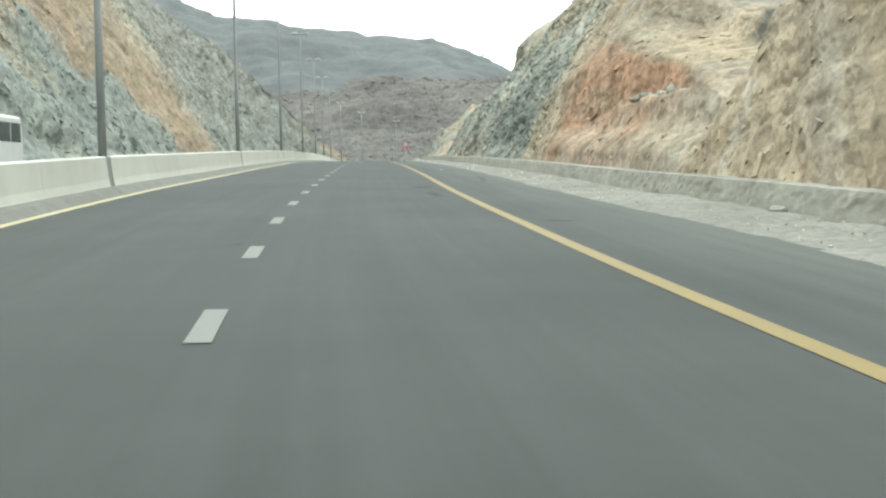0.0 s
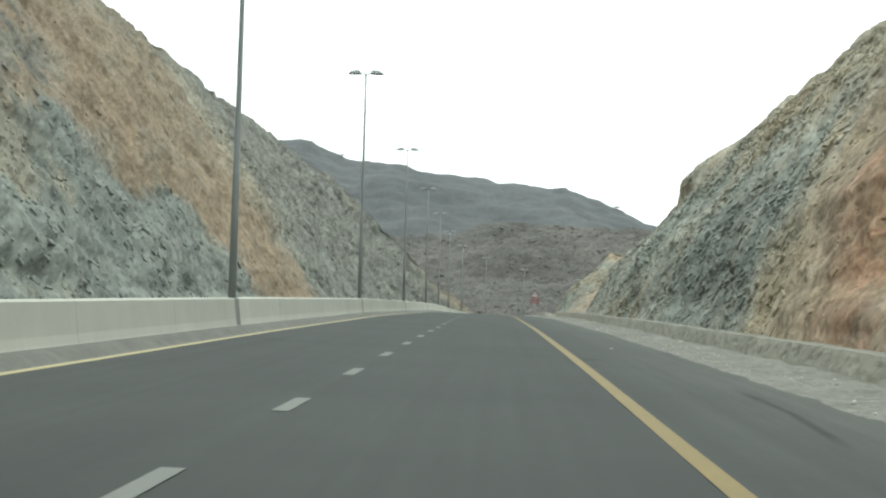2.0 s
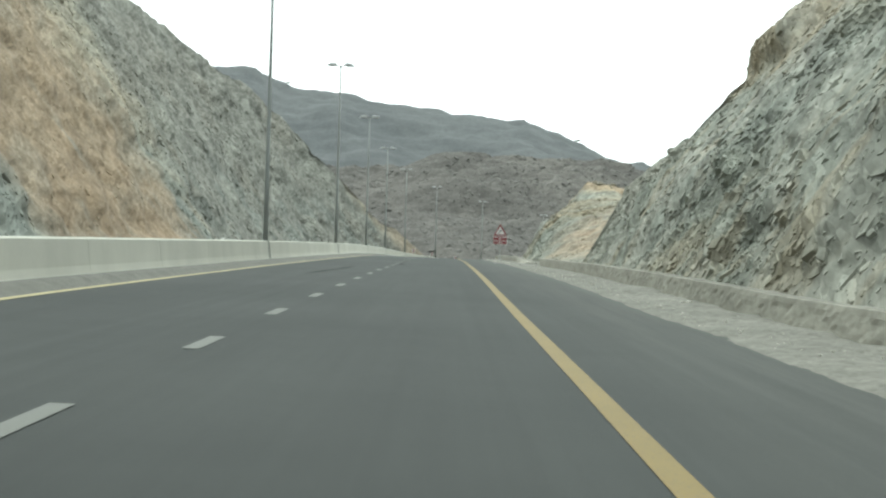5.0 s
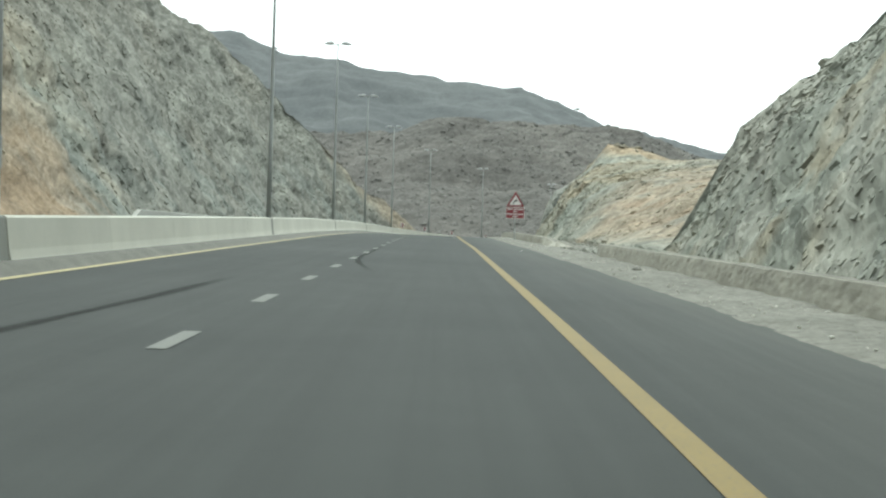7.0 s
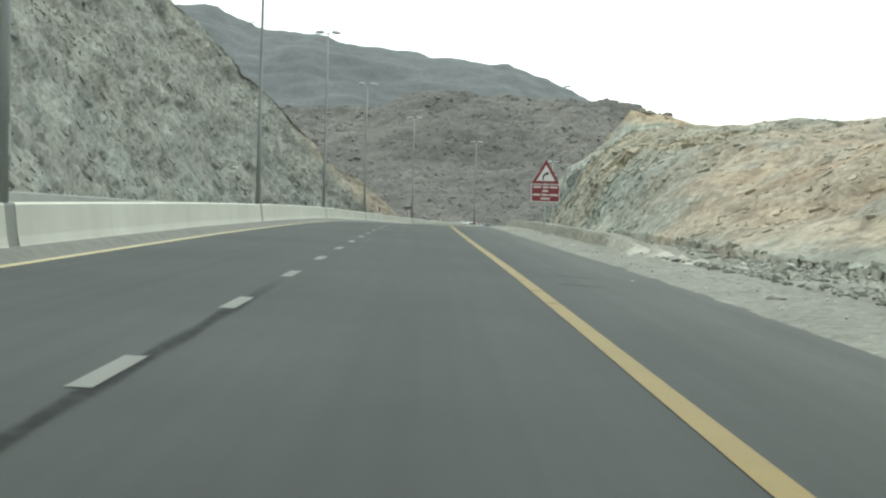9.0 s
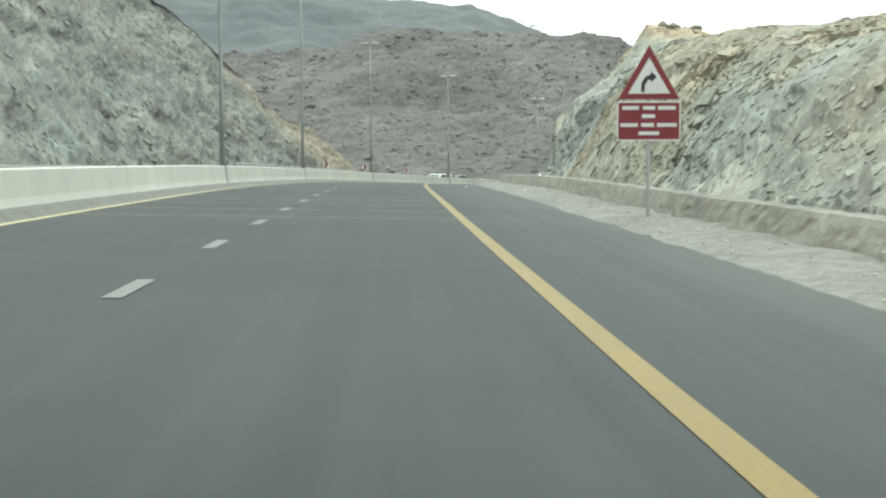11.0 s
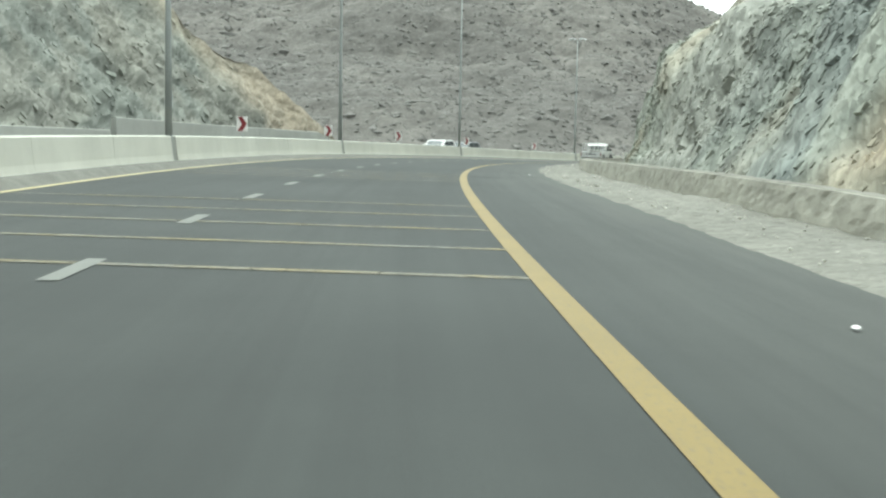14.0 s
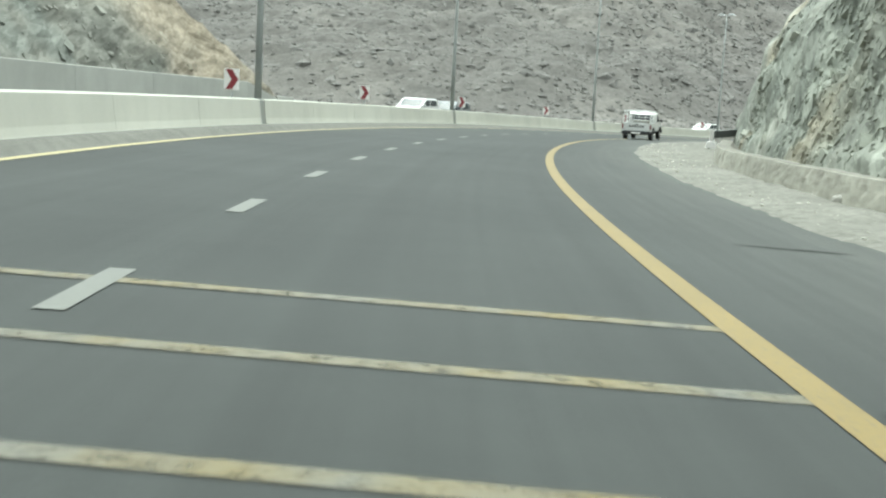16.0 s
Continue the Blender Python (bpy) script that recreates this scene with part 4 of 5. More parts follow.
# cutting on the left, beyond the opposite carriageway
def left_side():
    s = np.concatenate([np.arange(-69, 10, 0.7), np.arange(10, 272, 0.3)])
    h = np.interp(s, [-69, 110, 195, 206, 218, 229, 237, 243, 249, 253, 256, 260.5, 263.5, 267, 272],
                  [31, 31.8, 32.8, 30.8, 29.8, 28.2, 24.5, 19.5, 14.5, 9.0, 7.6, 6.8, 2.6, 0.3, -1.0])
    face_z = np.array([0.2, 1.0, 3.2, 8.7, 11.7, 32.5, 40])
    face_l = np.array([17.95, 18.7, 20.2, 24.3, 26.0, 40.6, 46])
    nu, nb = 128, 12
    lat, z = np.zeros((len(s), nu + nb)), np.zeros((len(s), nu + nb))
    back = np.linspace(0, 1, nb + 1)[1:]
    for k in range(len(s)):
        zz = 0.2 + (max(h[k], 0.25) - 0.2) * np.linspace(0, 1, nu) ** 1.08
        ll = np.interp(zz, face_z, face_l)
        lat[k] = -np.concatenate([ll, ll[-1] + 80 * back ** 1.6])
        z[k] = np.concatenate([zz, zz[-1] + 0.8 * np.sin(back * 3) - (zz[-1] + 14) * soft(back, 0.3, 1.0)])

    def colour(ss, zz, p, mid, small):
        n = fbm(p * 0.12, 4, 141)
        n2 = fbm(p * np.array([0.35, 0.35, 0.16]), 4, 142)
        c = mixed(np.broadcast_to(GREY * 0.93, p.shape), PALE, soft(n2 + 0.3 * n, 0.0, 0.7) * (0.6 - 0.4 * soft(-ss, -110, -80)))
        c = mixed(c, DARK, (0.55 * soft(-ss, -105, -80) * soft(-zz, -18, -11)))
        c = mixed(c, DARK, 0.7 * soft(fbm(p * 0.28, 4, 143), 0.05, 0.55) * soft(-zz - 4 * n, -17, -9))
        c = mixed(c, TAN, 0.5 * soft(n + 0.03 * zz, 0.5, 1.1))
        grey_foot = soft(-ss - 3 * n, -98, -91) * soft(-zz - 1.5 * n, -9.8, -7.8)
        warm = soft(ss + 0.9 * (zz - 9) + 5 * n + 3 * n2, 67, 81) * soft(-ss - 5 * n2 - 4 * n, -138, -126) * (1 - grey_foot)
        c = mixed(c, np.array([0.218, 0.172, 0.114]), 0.95 * warm * soft(n2 + 0.5 * n, -1.7, -0.3))
        c = mixed(c, np.array([0.208, 0.169, 0.117]), 0.85 * soft(ss + 6 * n, 20, 50) * soft(-ss, -95, -75) * soft(zz + 4 * n, 12, 16))
        c = mixed(c, TAN * 0.9, 0.5 * soft(ss, 85, 100) * soft(-ss, -172, -145) * soft(zz + 5 * n2, 4, 14))
        c = mixed(c, GREY * 0.85, 0.5 * soft(zz + 3 * n, 25, 30))
        c = mixed(c, DARK, 0.7 * soft(-np.abs(ss - 67 + 4 * n), -9, -4) * soft(-np.abs(zz - 19 + 4 * n2), -4, -1.5))
        c = mixed(c, np.array([0.140, 0.140, 0.122]), 0.85 * soft(ss + 5 * n, 140, 155))
        c = mixed(c, DARK, 0.5 * soft(fbm(p * 0.3, 3, 145), 0.0, 0.5) * soft(ss, 140, 160) * soft(-zz, -14, -6))
        c = mixed(c, np.array([0.232, 0.208, 0.158]), 0.85 * soft(ss + 0.6 * zz + 2 * n, 254, 259))
        return c
    def left_broken(ss, ll, zz):
        p = np.stack([ss, ll, zz], -1)
        n, n2 = fbm(p * 0.12, 4, 141), fbm(p * np.array([0.35, 0.35, 0.16]), 4, 142)
        soil = soft(ss + 0.9 * (zz - 9) + 5 * n + 3 * n2, 60, 78) * soft(-ss - 5 * n2 - 4 * n, -140, -126) * (1 - soft(-ss - 3 * n, -98, -91) * soft(-zz - 1.5 * n, -9.8, -7.8))
        return 0.85 - 0.6 * soil - 0.5 * soft(ss, 250, 258)

    cliff("cutting_left", s, lat, z, colour, "high sloping rock cutting, grey-green with an ochre band", -1, rough=1.0, cell=1.3, broken=left_broken,
          pieces=24000, block=0.36, reach=(25, 266), tall=24)


left_side()


# ---- hills ----
def dark_hill():
    x, y = np.meshgrid(np.concatenate([np.arange(-190, -70, 4.0), np.arange(-70, 150, 0.6), np.arange(150, 260, 4.0)]),
                       np.concatenate([np.arange(300, 340, 4.0), np.arange(340, 462, 0.6), np.arange(462, 560, 4.0)]), indexing="ij")
    crest = np.interp(x, [-190, -42, -16, 0, 15, 30, 50, 60, 73, 87, 130, 260], [30, 32, 32.5, 37, 36.5, 36, 36.5, 34.5, 30, 27, 24, 20])
    foot = np.interp(x, [-190, 0, 26, 46, 90, 260], [344, 350, 351, 362, 392, 470])
    top = np.interp(x, [-190, 90, 260], [441, 445, 540])
    v = (y - foot) / (top - foot)
    z = -1.2 + (crest + 1.2) * np.interp(v, [-1, -0.3, 0, 0.22, 0.36, 0.62, 0.85, 1.0, 1.15, 1.5, 2.4], [-0.32, -0.1, 0, 0.2, 0.31, 0.5, 0.82, 1.0, 0.97, 0.7, 0.2])
    p = np.stack([x, y, z], -1)
    lump = soft(v, 0.0, 0.2)
    z = z + lump * (1.6 * fbm(p * 0.045, 4, 161) + 0.5 * fbm(p * 0.25, 3, 162)) 
    n = fbm(p * 0.05, 4, 164)
    rocky = 0.45 + 0.55 * soft(fbm(p * 0.06, 3, 166), -0.3, 0.3)
    crag, _, t1 = blocks(p * 0.13, 163)
    rock, _, t2 = blocks(p * 0.34, 165)
    chip, _, t3 = blocks(p * 0.75, 167)
    z = z + lump * (1.4 * crag + 0.42 * rock * rocky + 0.18 * chip)
    c = mixed(np.broadcast_to(np.array([0.092, 0.087, 0.080]), p.shape), np.array([0.118, 0.111, 0.101]), soft(n, -0.2, 0.6))
    c = mixed(c, np.array([0.11, 0.104, 0.092]), 0.3 * soft(-v, -0.02, 0.1))
    c = c * ((0.88 + 0.24 * t2) * (0.9 + 0.2 * t3) * (0.92 + 0.16 * t1))[..., None]
    me = mesh_from("boulder_hill", np.stack([x, y, z], -1).reshape(-1, 3), grid_faces(*x.shape, flip=False), HILLROCK, colours=c.reshape(-1, 3))
    tagged(new("boulder_hill", me), "dark grey-brown stony hillside closing the valley", "hill", kind="structure")
    return x, y, z, v


HILL = dark_hill()


def far_ridge():
    x, y = np.meshgrid(np.concatenate([np.arange(-1500, -260, 20.0), np.arange(-260, 330, 4.0), np.arange(330, 1500, 20.0)]), np.concatenate([np.arange(500, 700, 9.0), np.arange(700, 880, 4.0), np.arange(880, 1300, 20.0)]), indexing="ij")
    crest = np.interp(x, [-1500, -500, -162, -130, -108, -70, -54, -30, 0, 48, 63, 84, 102, 117, 180, 400, 1500], [120, 140, 128, 124, 113.5, 111.5, 107, 105, 101, 97, 90.5, 82, 75, 70, 60, 60, 50])
    v = (y - 500) / 360
    z = -14 + (crest + 14) * np.interp(v, [0, 0.2, 0.5, 0.85, 1.0, 1.2, 2.3], [0.0, 0.25, 0.52, 0.88, 1.0, 0.9, 0.0])
    p = np.stack([x, y, z], -1)
    gul = np.abs(fbm(p * np.array([0.011, 0.005, 0.0]), 4, 171))
    z = z + soft(v, 0.0, 0.3) * (1.6 * fbm(p * 0.03, 4, 172) + 1.3 * fbm(p * 0.15, 3, 174) - 7 * gul * soft(-np.abs(v - 0.6), -0.38, -0.1))
    n = fbm(p * 0.02, 4, 173)
    z = z + soft(v, 0.05, 0.3) * (3.0 * blocks(p * 0.03, 175)[0] + 1.6 * blocks(p * 0.075, 176)[0])
    c = mixed(np.broadcast_to(np.array([0.086, 0.092, 0.095]), p.shape), np.array([0.108, 0.114, 0.116]), soft(n, -0.3, 0.5))
    me = mesh_from("far_ridge", np.stack([x, y, z], -1).reshape(-1, 3), grid_faces(*x.shape, flip=False), FARROCK, colours=c.reshape(-1, 3), smooth=True)
    tagged(new("far_ridge", me), "bare blue-grey mountain ridge in the haze", "mountain", kind="structure")


far_ridge()


# ---- loose stones ----
def stones(name, places, sizes, material, tone, label, seed):
    """Angular stones, each a squashed and chipped block, as one heap."""
    rng = np.random.default_rng(seed)
    t = (1 + 5 ** 0.5) / 2
    ico = np.array([(-1, t, 0), (1, t, 0), (-1, -t, 0), (1, -t, 0), (0, -1, t), (0, 1, t), (0, -1, -t), (0, 1, -t), (t, 0, -1), (t, 0, 1), (-t, 0, -1), (-t, 0, 1)])
    ico /= np.linalg.norm(ico[0])
    tri = np.array([(0, 11, 5), (0, 5, 1), (0, 1, 7), (0, 7, 10), (0, 10, 11), (1, 5, 9), (5, 11, 4), (11, 10, 2), (10, 7, 6), (7, 1, 8),
                    (3, 9, 4), (3, 4, 2), (3, 2, 6), (3, 6, 8), (3, 8, 9), (4, 9, 5), (2, 4, 11), (6, 2, 10), (8, 6, 7), (9, 8, 1)])
    n = len(places)
    v = ico[None] * (0.62 + 0.5 * rng.random((n, 12, 1))) * (np.array([1, 1, 0.68]) * (0.6 + 0.7 * rng.random((n, 1, 3))))
    a = rng.random(n) * 6.283
    tl = (rng.random(n) - 0.5) * 0.9
    ca, sa, cb, sb = np.cos(a)[:, None], np.sin(a)[:, None], np.cos(tl)[:, None], np.sin(tl)[:, None]
    y, z = v[..., 1] * cb - v[..., 2] * sb, v[..., 1] * sb + v[..., 2] * cb
    v = np.stack([v[..., 0] * ca - y * sa, v[..., 0] * sa + y * ca, z], -1) * sizes[:, None, None] + places[:, None, :]
    faces = (tri[None] + 12 * np.arange(n)[:, None, None]).reshape(-1, 3)
    col = np.repeat(tone[None] * (0.8 + 0.4 * rng.random((n, 1))), 12, 0)
    me = mesh_from(name, v.reshape(-1, 3), faces, material, colours=col)
    return tagged(new(name, me), label, "stones", kind="stuff")


rng = np.random.default_rng(7)
# boulders over the dark hillside
hx, hy, hz, hv = (a.ravel() for a in HILL)
spots = np.where((hv > -0.12) & (hv < 1.05) & (np.abs(hx - 20) < 110))[0]
spots = spots[rng.random(len(spots)) < 0.9]
pick = rng.choice(spots, 36000)
size = np.clip(0.2 + rng.gamma(1.1, 0.21, len(pick)), 0.2, 1.4)
places = np.stack([hx[pick] + 0.6 * rng.random(len(pick)), hy[pick] + 0.6 * rng.random(len(pick)), hz[pick] - 0.32 * size], -1)
stones("hill_boulders", places, size, HILLROCK, np.array([0.126, 0.122, 0.113]), "countless dark angular boulders strewn over the hillside", 8)

# gravel lying on the shoulder
n = 3600
s = rng.uniform(-40, 262, n)
lat = 6.2 + 1.75 * rng.random(n) ** 0.8
stones("shoulder_stones", rp(s, lat, 0.06 + 0 * s), 0.006 + rng.gamma(1.1, 0.009, n), GRAVEL, np.array([0.46, 0.45, 0.40]), "small pale stones and chips on the gravel shoulder", 9)
# rubble at the foot of the cuttings
n = 3200
s = np.concatenate([rng.uniform(-40, 104, n // 8), rng.normal(115, 7, n * 3 // 4), rng.uniform(124, 246, n - n // 8 - n * 3 // 4)])
gap = (s > 104.5) & (s < 124.5)
lat = np.where(gap, rng.uniform(8.2, 12.5, n), 10.4 - 1.7 * rng.random(n) ** 1.6)
size = np.where(gap, 0.02 + rng.gamma(1.2, 0.03, n), 0.015 + rng.gamma(1.1, 0.02, n))
stones("cutting_rubble", rp(s, lat, np.where(gap, 0.1 + 0.16 * np.clip(lat - 10.4, 0, 9), 0.2)), np.clip(size, 0.03, 0.7), GRAVEL, np.array([0.26, 0.26, 0.228]), "broken grey rock fallen at the foot of the cutting", 10)

# pale rubble on the ledge of the orange face
n = 130
s = rng.uniform(0, 9, n)
stones("ledge_rubble", rp(s, 12.3 + 0.45 * rng.random(n), 2.95 + 0 * s), np.clip(0.05 + rng.gamma(1.2, 0.07, n), 0.05, 0.4), GRAVEL, np.array([0.30, 0.295, 0.25]), "pale rubble lying on a ledge of the orange face", 11)

# boulders on top of the pinnacle
verts, s, lat = BEND_ROCK
spots = verts[(s > 225.5) & (s < 232) & (lat > 20.2) & (lat < 26)]
size = np.clip(0.15 + rng.gamma(1.5, 0.1, 70), 0.15, 0.55)
places = spots[rng.choice(len(spots), 70)] + np.array([0, 0, 0.25]) * size[:, None]
stones("crest_boulders", places, size, GRAVEL, np.array([0.24, 0.22, 0.17]), "yellowish boulders on top of the far cutting", 12)

# crumpled white litter on the shoulder
def litter(m):
    bm = bmesh.new()
    bmesh.ops.create_icosphere(bm, subdivisions=2, radius=0.028)
    for v in bm.verts:
        k = 1 + 0.7 * noise.noise(v.co * 30)
        v.co = Vector((v.co.x * k * 1.4, v.co.y * k, v.co.z * k * 0.35))
    ob = part("litter", bm, SIGN_WHITE, None)
    ob.matrix_basis = m
    tagged(ob, "crumpled white litter lying on the asphalt shoulder", "litter", "litter on the shoulder")


for s, lat in ((17.0, 4.93), (170.9, 5.3), (202.7, 5.65), (109.8, 5.57)):
    litter(stand(s, lat, 0.025, s * 50))

# single larger stones that stand out on the shoulder
for s, lat, r in ((106.2, 7.0, 0.13), (113.5, 7.3, 0.11), (91.5, 7.4, 0.12), (30.5, 7.2, 0.1), (-22.9, 7.9, 0.16), (160, 7.6, 0.14), (203, 7.2, 0.11), (213, 8.0, 0.2), (168, 6.9, 0.09)):
    bm = bmesh.new()
    bmesh.ops.create_icosphere(bm, subdivisions=2, radius=r)
    for v in bm.verts:
        k = 1 + 0.35 * noise.noise(v.co * (1.6 / r) + Vector((s, lat, 0)))
        v.co = Vector((v.co.x * k * 1.3, v.co.y * k, v.co.z * k * 0.7))
    ob = part("stone", bm, GRAVEL, None)
    col = ob.data.color_attributes.new("geology", "FLOAT_COLOR", "POINT")
    for d in col.data:
        d.color = (0.27, 0.262, 0.235, 1)
    ob.matrix_basis = stand(s, lat, 0.4 * r, s * 40)
    tagged(ob, "single grey angular stone lying on the gravel shoulder", "stone", "stones on the shoulder")


# ---- lamp posts standing in the barrier's gaps ----
def lamp_post(m):
    post = thing("street_lamp", m, "tall galvanised twin-arm street lamp in the median barrier", "street lamp", "median lamps")
    part("plinth", box(-0.2, 0.2, -0.235, 0.235, -0.08, 0.745, 0.015, taper=(0.6, 1)), GREY_CONCRETE, post, "dark grey concrete plinth between barrier ends")
    part("base_plate", box(-0.1, 0.1, -0.14, 0.14, 0.744, 0.765, 0.004), POLE_GREY, post)
    part("pole", tube([(0, 0, 0.765), (0, 0, 4), (0, 0, 8), (0, 0, 11.95)], 0.1, 14, end=0.045), POLE_GREY, post, smooth=True)
    part("access_door", box(0.075, 0.103, -0.05, 0.05, 1.5, 2.0, 0.008), POLE_GREY, post)
    part("cap", tube([(0, 0, 11.9), (0, 0, 12.03)], 0.06, 10), POLE_GREY, post)
    for d in (-1, 1):
        part("arm", tube([(0, 0, 11.97), (d * 0.12, 0, 12.0), (d * 0.3, 0, 12.03)], 0.03, 8), POLE_GREY, post)
        out = [(d * 0.22, 12.0), (d * 0.25, 12.13), (d * 0.42, 12.18), (d * 0.66, 12.14), (d * 0.90, 12.02), (d * 0.88, 11.985)]
        head = part("lamp_head", prism(out, "y", -0.19, 0.19, bevel=0.02), LAMP_GREY, post, "grey cast lamp housing")
        part("lens", prism([(d * 0.34, 11.97), (d * 0.36, 12.02), (d * 0.74, 12.0), (d * 0.72, 11.96)], "y", -0.11, 0.11, bevel=0.008), GLASS, head, "flat glass lamp lens")
    return post


first = lamp_post(stand(LAMP_S[0], -4.62, 0.1))
for s in LAMP_S[1:]:
    copy_thing(first, stand(s, -4.62, 0.1))


# ---- signs ----
def plate(outline, y0, y1, mat, name, parent, label="", bevel=0.004):
    return part(name, prism(outline, "y", y0, y1, bevel=bevel), mat, parent, label)


def chevron_sign(m):
    sign = thing("chevron_sign", m, "white board with a red chevron, mounted on the barrier", "road sign", "chevron boards on the bend")
    w, h0, h1 = 0.2, 0.2, 0.73
    part("post", tube([(0, 0.03, 0.0), (0, 0.03, 0.5)], 0.03, 8), GALV, sign)
    board = plate([(-w, h0), (w, h0), (w, h1), (-w, h1)], -0.012, 0.012, SIGN_WHITE, "board", sign)
    mid = (h0 + h1) / 2
    arrow = [(-0.155, h0 + 0.015), (0.015, h0 + 0.015), (0.185, mid), (0.015, h1 - 0.015), (-0.155, h1 - 0.015), (0.0, mid)]
    plate(arrow, -0.018, -0.0135, RED, "arrow", board, "red chevron arrow", bevel=0)
    return sign


CHEVRONS = [208.5, 225.4, 242.3, 260.1, 278.3, 297.2, 316.7]
first = chevron_sign(stand(CHEVRONS[0], -4.62, 0.87, -4))
for s in CHEVRONS[1:]:
    copy_thing(first, stand(s, -4.62, 0.87, -4))


def bend_sign(m):
    sign = thing("bend_warning_sign", m, "red-bordered triangular bend sign over a red plate on steel post", "road sign")
    part("post", tube([(0, 0.05, -0.1), (0, 0.05, 2.4)], 0.038, 10), GALV, sign)
    top, half, base = 3.36, 0.60, 2.32
    plate([(-half, base), (half, base), (0, top)], -0.015, 0.012, RED, "triangle", sign, "red triangle")
    face = plate([(-half + 0.19, base + 0.11), (half - 0.19, base + 0.11), (0, top - 0.24)], -0.021, -0.0155, SIGN_WHITE, "face", sign, "white triangle face", bevel=0)
    bend = [(-0.16, 2.46), (-0.09, 2.46), (-0.085, 2.6), (-0.02, 2.69), (0.03, 2.70), (0.03, 2.64), (0.15, 2.75), (0.03, 2.86), (0.02, 2.78), (-0.06, 2.77), (-0.15, 2.64)]
    plate(bend, -0.026, -0.0215, BLACK, "arrow", face, "black arrow bending right", bevel=0)
    red = plate([(-0.62, 1.52), (0.62, 1.52), (0.62, 2.28), (-0.62, 2.28)], -0.015, 0.012, RED, "plate", sign, "red plate with white lettering")
    white = plate([(-0.62, 1.52), (0.62, 1.52), (0.62, 1.545), (-0.62, 1.545)], -0.019, -0.0155, SIGN_WHITE, "rim", red, bevel=0)
    for x0, x1, z0, z1 in ((-0.62, 0.62, 2.255, 2.28), (-0.62, -0.597, 1.545, 2.255), (0.597, 0.62, 1.545, 2.255)):
        plate([(x0, z0), (x1, z0), (x1, z1), (x0, z1)], -0.019, -0.0155, SIGN_WHITE, "rim", red, bevel=0)
    for z, xs in ((2.12, ((-0.52, -0.2), (-0.12, 0.12), (0.18, 0.52))), (1.96, ((-0.14, 0.12),)), (1.79, ((-0.56, -0.22), (-0.15, 0.1), (0.16, 0.54))), (1.63, ((-0.2, 0.2),))):
        for x0, x1 in xs:
            plate([(x0, z), (x1, z), (x1, z + 0.07), (x0, z + 0.07)], -0.019, -0.0155, SIGN_WHITE, "text_bar", red, bevel=0)
    return sign


bend_sign(stand(142.8, 7.3, 0.02))


# ---- guard rail and block past the end of the stone wall ----
def rail(m):
    g = thing("guard_rail", m, "dark steel guard rail on pale upright bars beyond the wall", "guard rail")
    part("beam", box(-0.05, 0.05, 0.1, 9.0, 0.50, 0.82, 0.02), plain("dark_steel_rail", (0.06, 0.065, 0.065), 0.6, 0.4), g, "dark weathered rail")
    part("kerb", box(-0.12, 0.12, 0.1, 9.0, 0.0, 0.14, 0.02), GREY_CONCRETE, g, "low concrete kerb")
    for k in range(18):
        part("post", box(-0.035, 0.035, 0.2 + k * 0.49, 0.28 + k * 0.49, 0.13, 0.51, 0.006), SIGN_WHITE, g, "pale upright bar")


rail(stand(250.0, 9.1, 0.03, -12))
blk = thing("concrete_block", stand(249.5, 8.98, 0.03), "white-painted post on a concrete block at the guard rail", "concrete block")
part("body", box(-0.26, 0.26, -0.2, 0.2, 0, 0.36, 0.03, taper=(0.62, 0.7)), SIGN_WHITE, blk, "white block drawn in towards its top")
part("upstand", box(-0.075, 0.075, -0.075, 0.075, 0.355, 0.86, 0.015, taper=(0.85, 0.85)), SIGN_WHITE, blk, "white square post")


# ---- vehicles ----
CAR_WHITE, T, B = material("white_car_paint", 0.35)
B.inputs["Coat Weight"].default_value = 0.4
T.links.new(ramp(T, noise_of(T, coords(T), 2.5, 5), (0.3, (0.60, 0.60, 0.585)), (0.7, (0.68, 0.68, 0.665))), B.inputs["Base Color"])
CAR_GREY = plain("dark_car_paint", (0.10, 0.11, 0.12), 0.3, 0.3, 0.06)
TYRE = plain("tyre_rubber", (0.025, 0.025, 0.025), 0.9, 0, 0.15)
RIM = plain("steel_wheel", (0.35, 0.35, 0.34), 0.45, 0.6, 0.1)
TRIM = plain("black_bumper", (0.03, 0.03, 0.032), 0.7, 0, 0.15)
CAR_GLASS = plain("tinted_car_glass", (0.05, 0.06, 0.065), 0.12, 0, 0.05)
CAR_GLASS.node_tree.nodes["Principled BSDF"].inputs["Specular IOR Level"].default_value = 0.3
TAIL = plain("tail_lamp_red", (0.16, 0.018, 0.018), 0.3, 0, 0.05)
LAMP_CLEAR = plain("clear_lamp", (0.7, 0.7, 0.68), 0.2, 0, 0.05)


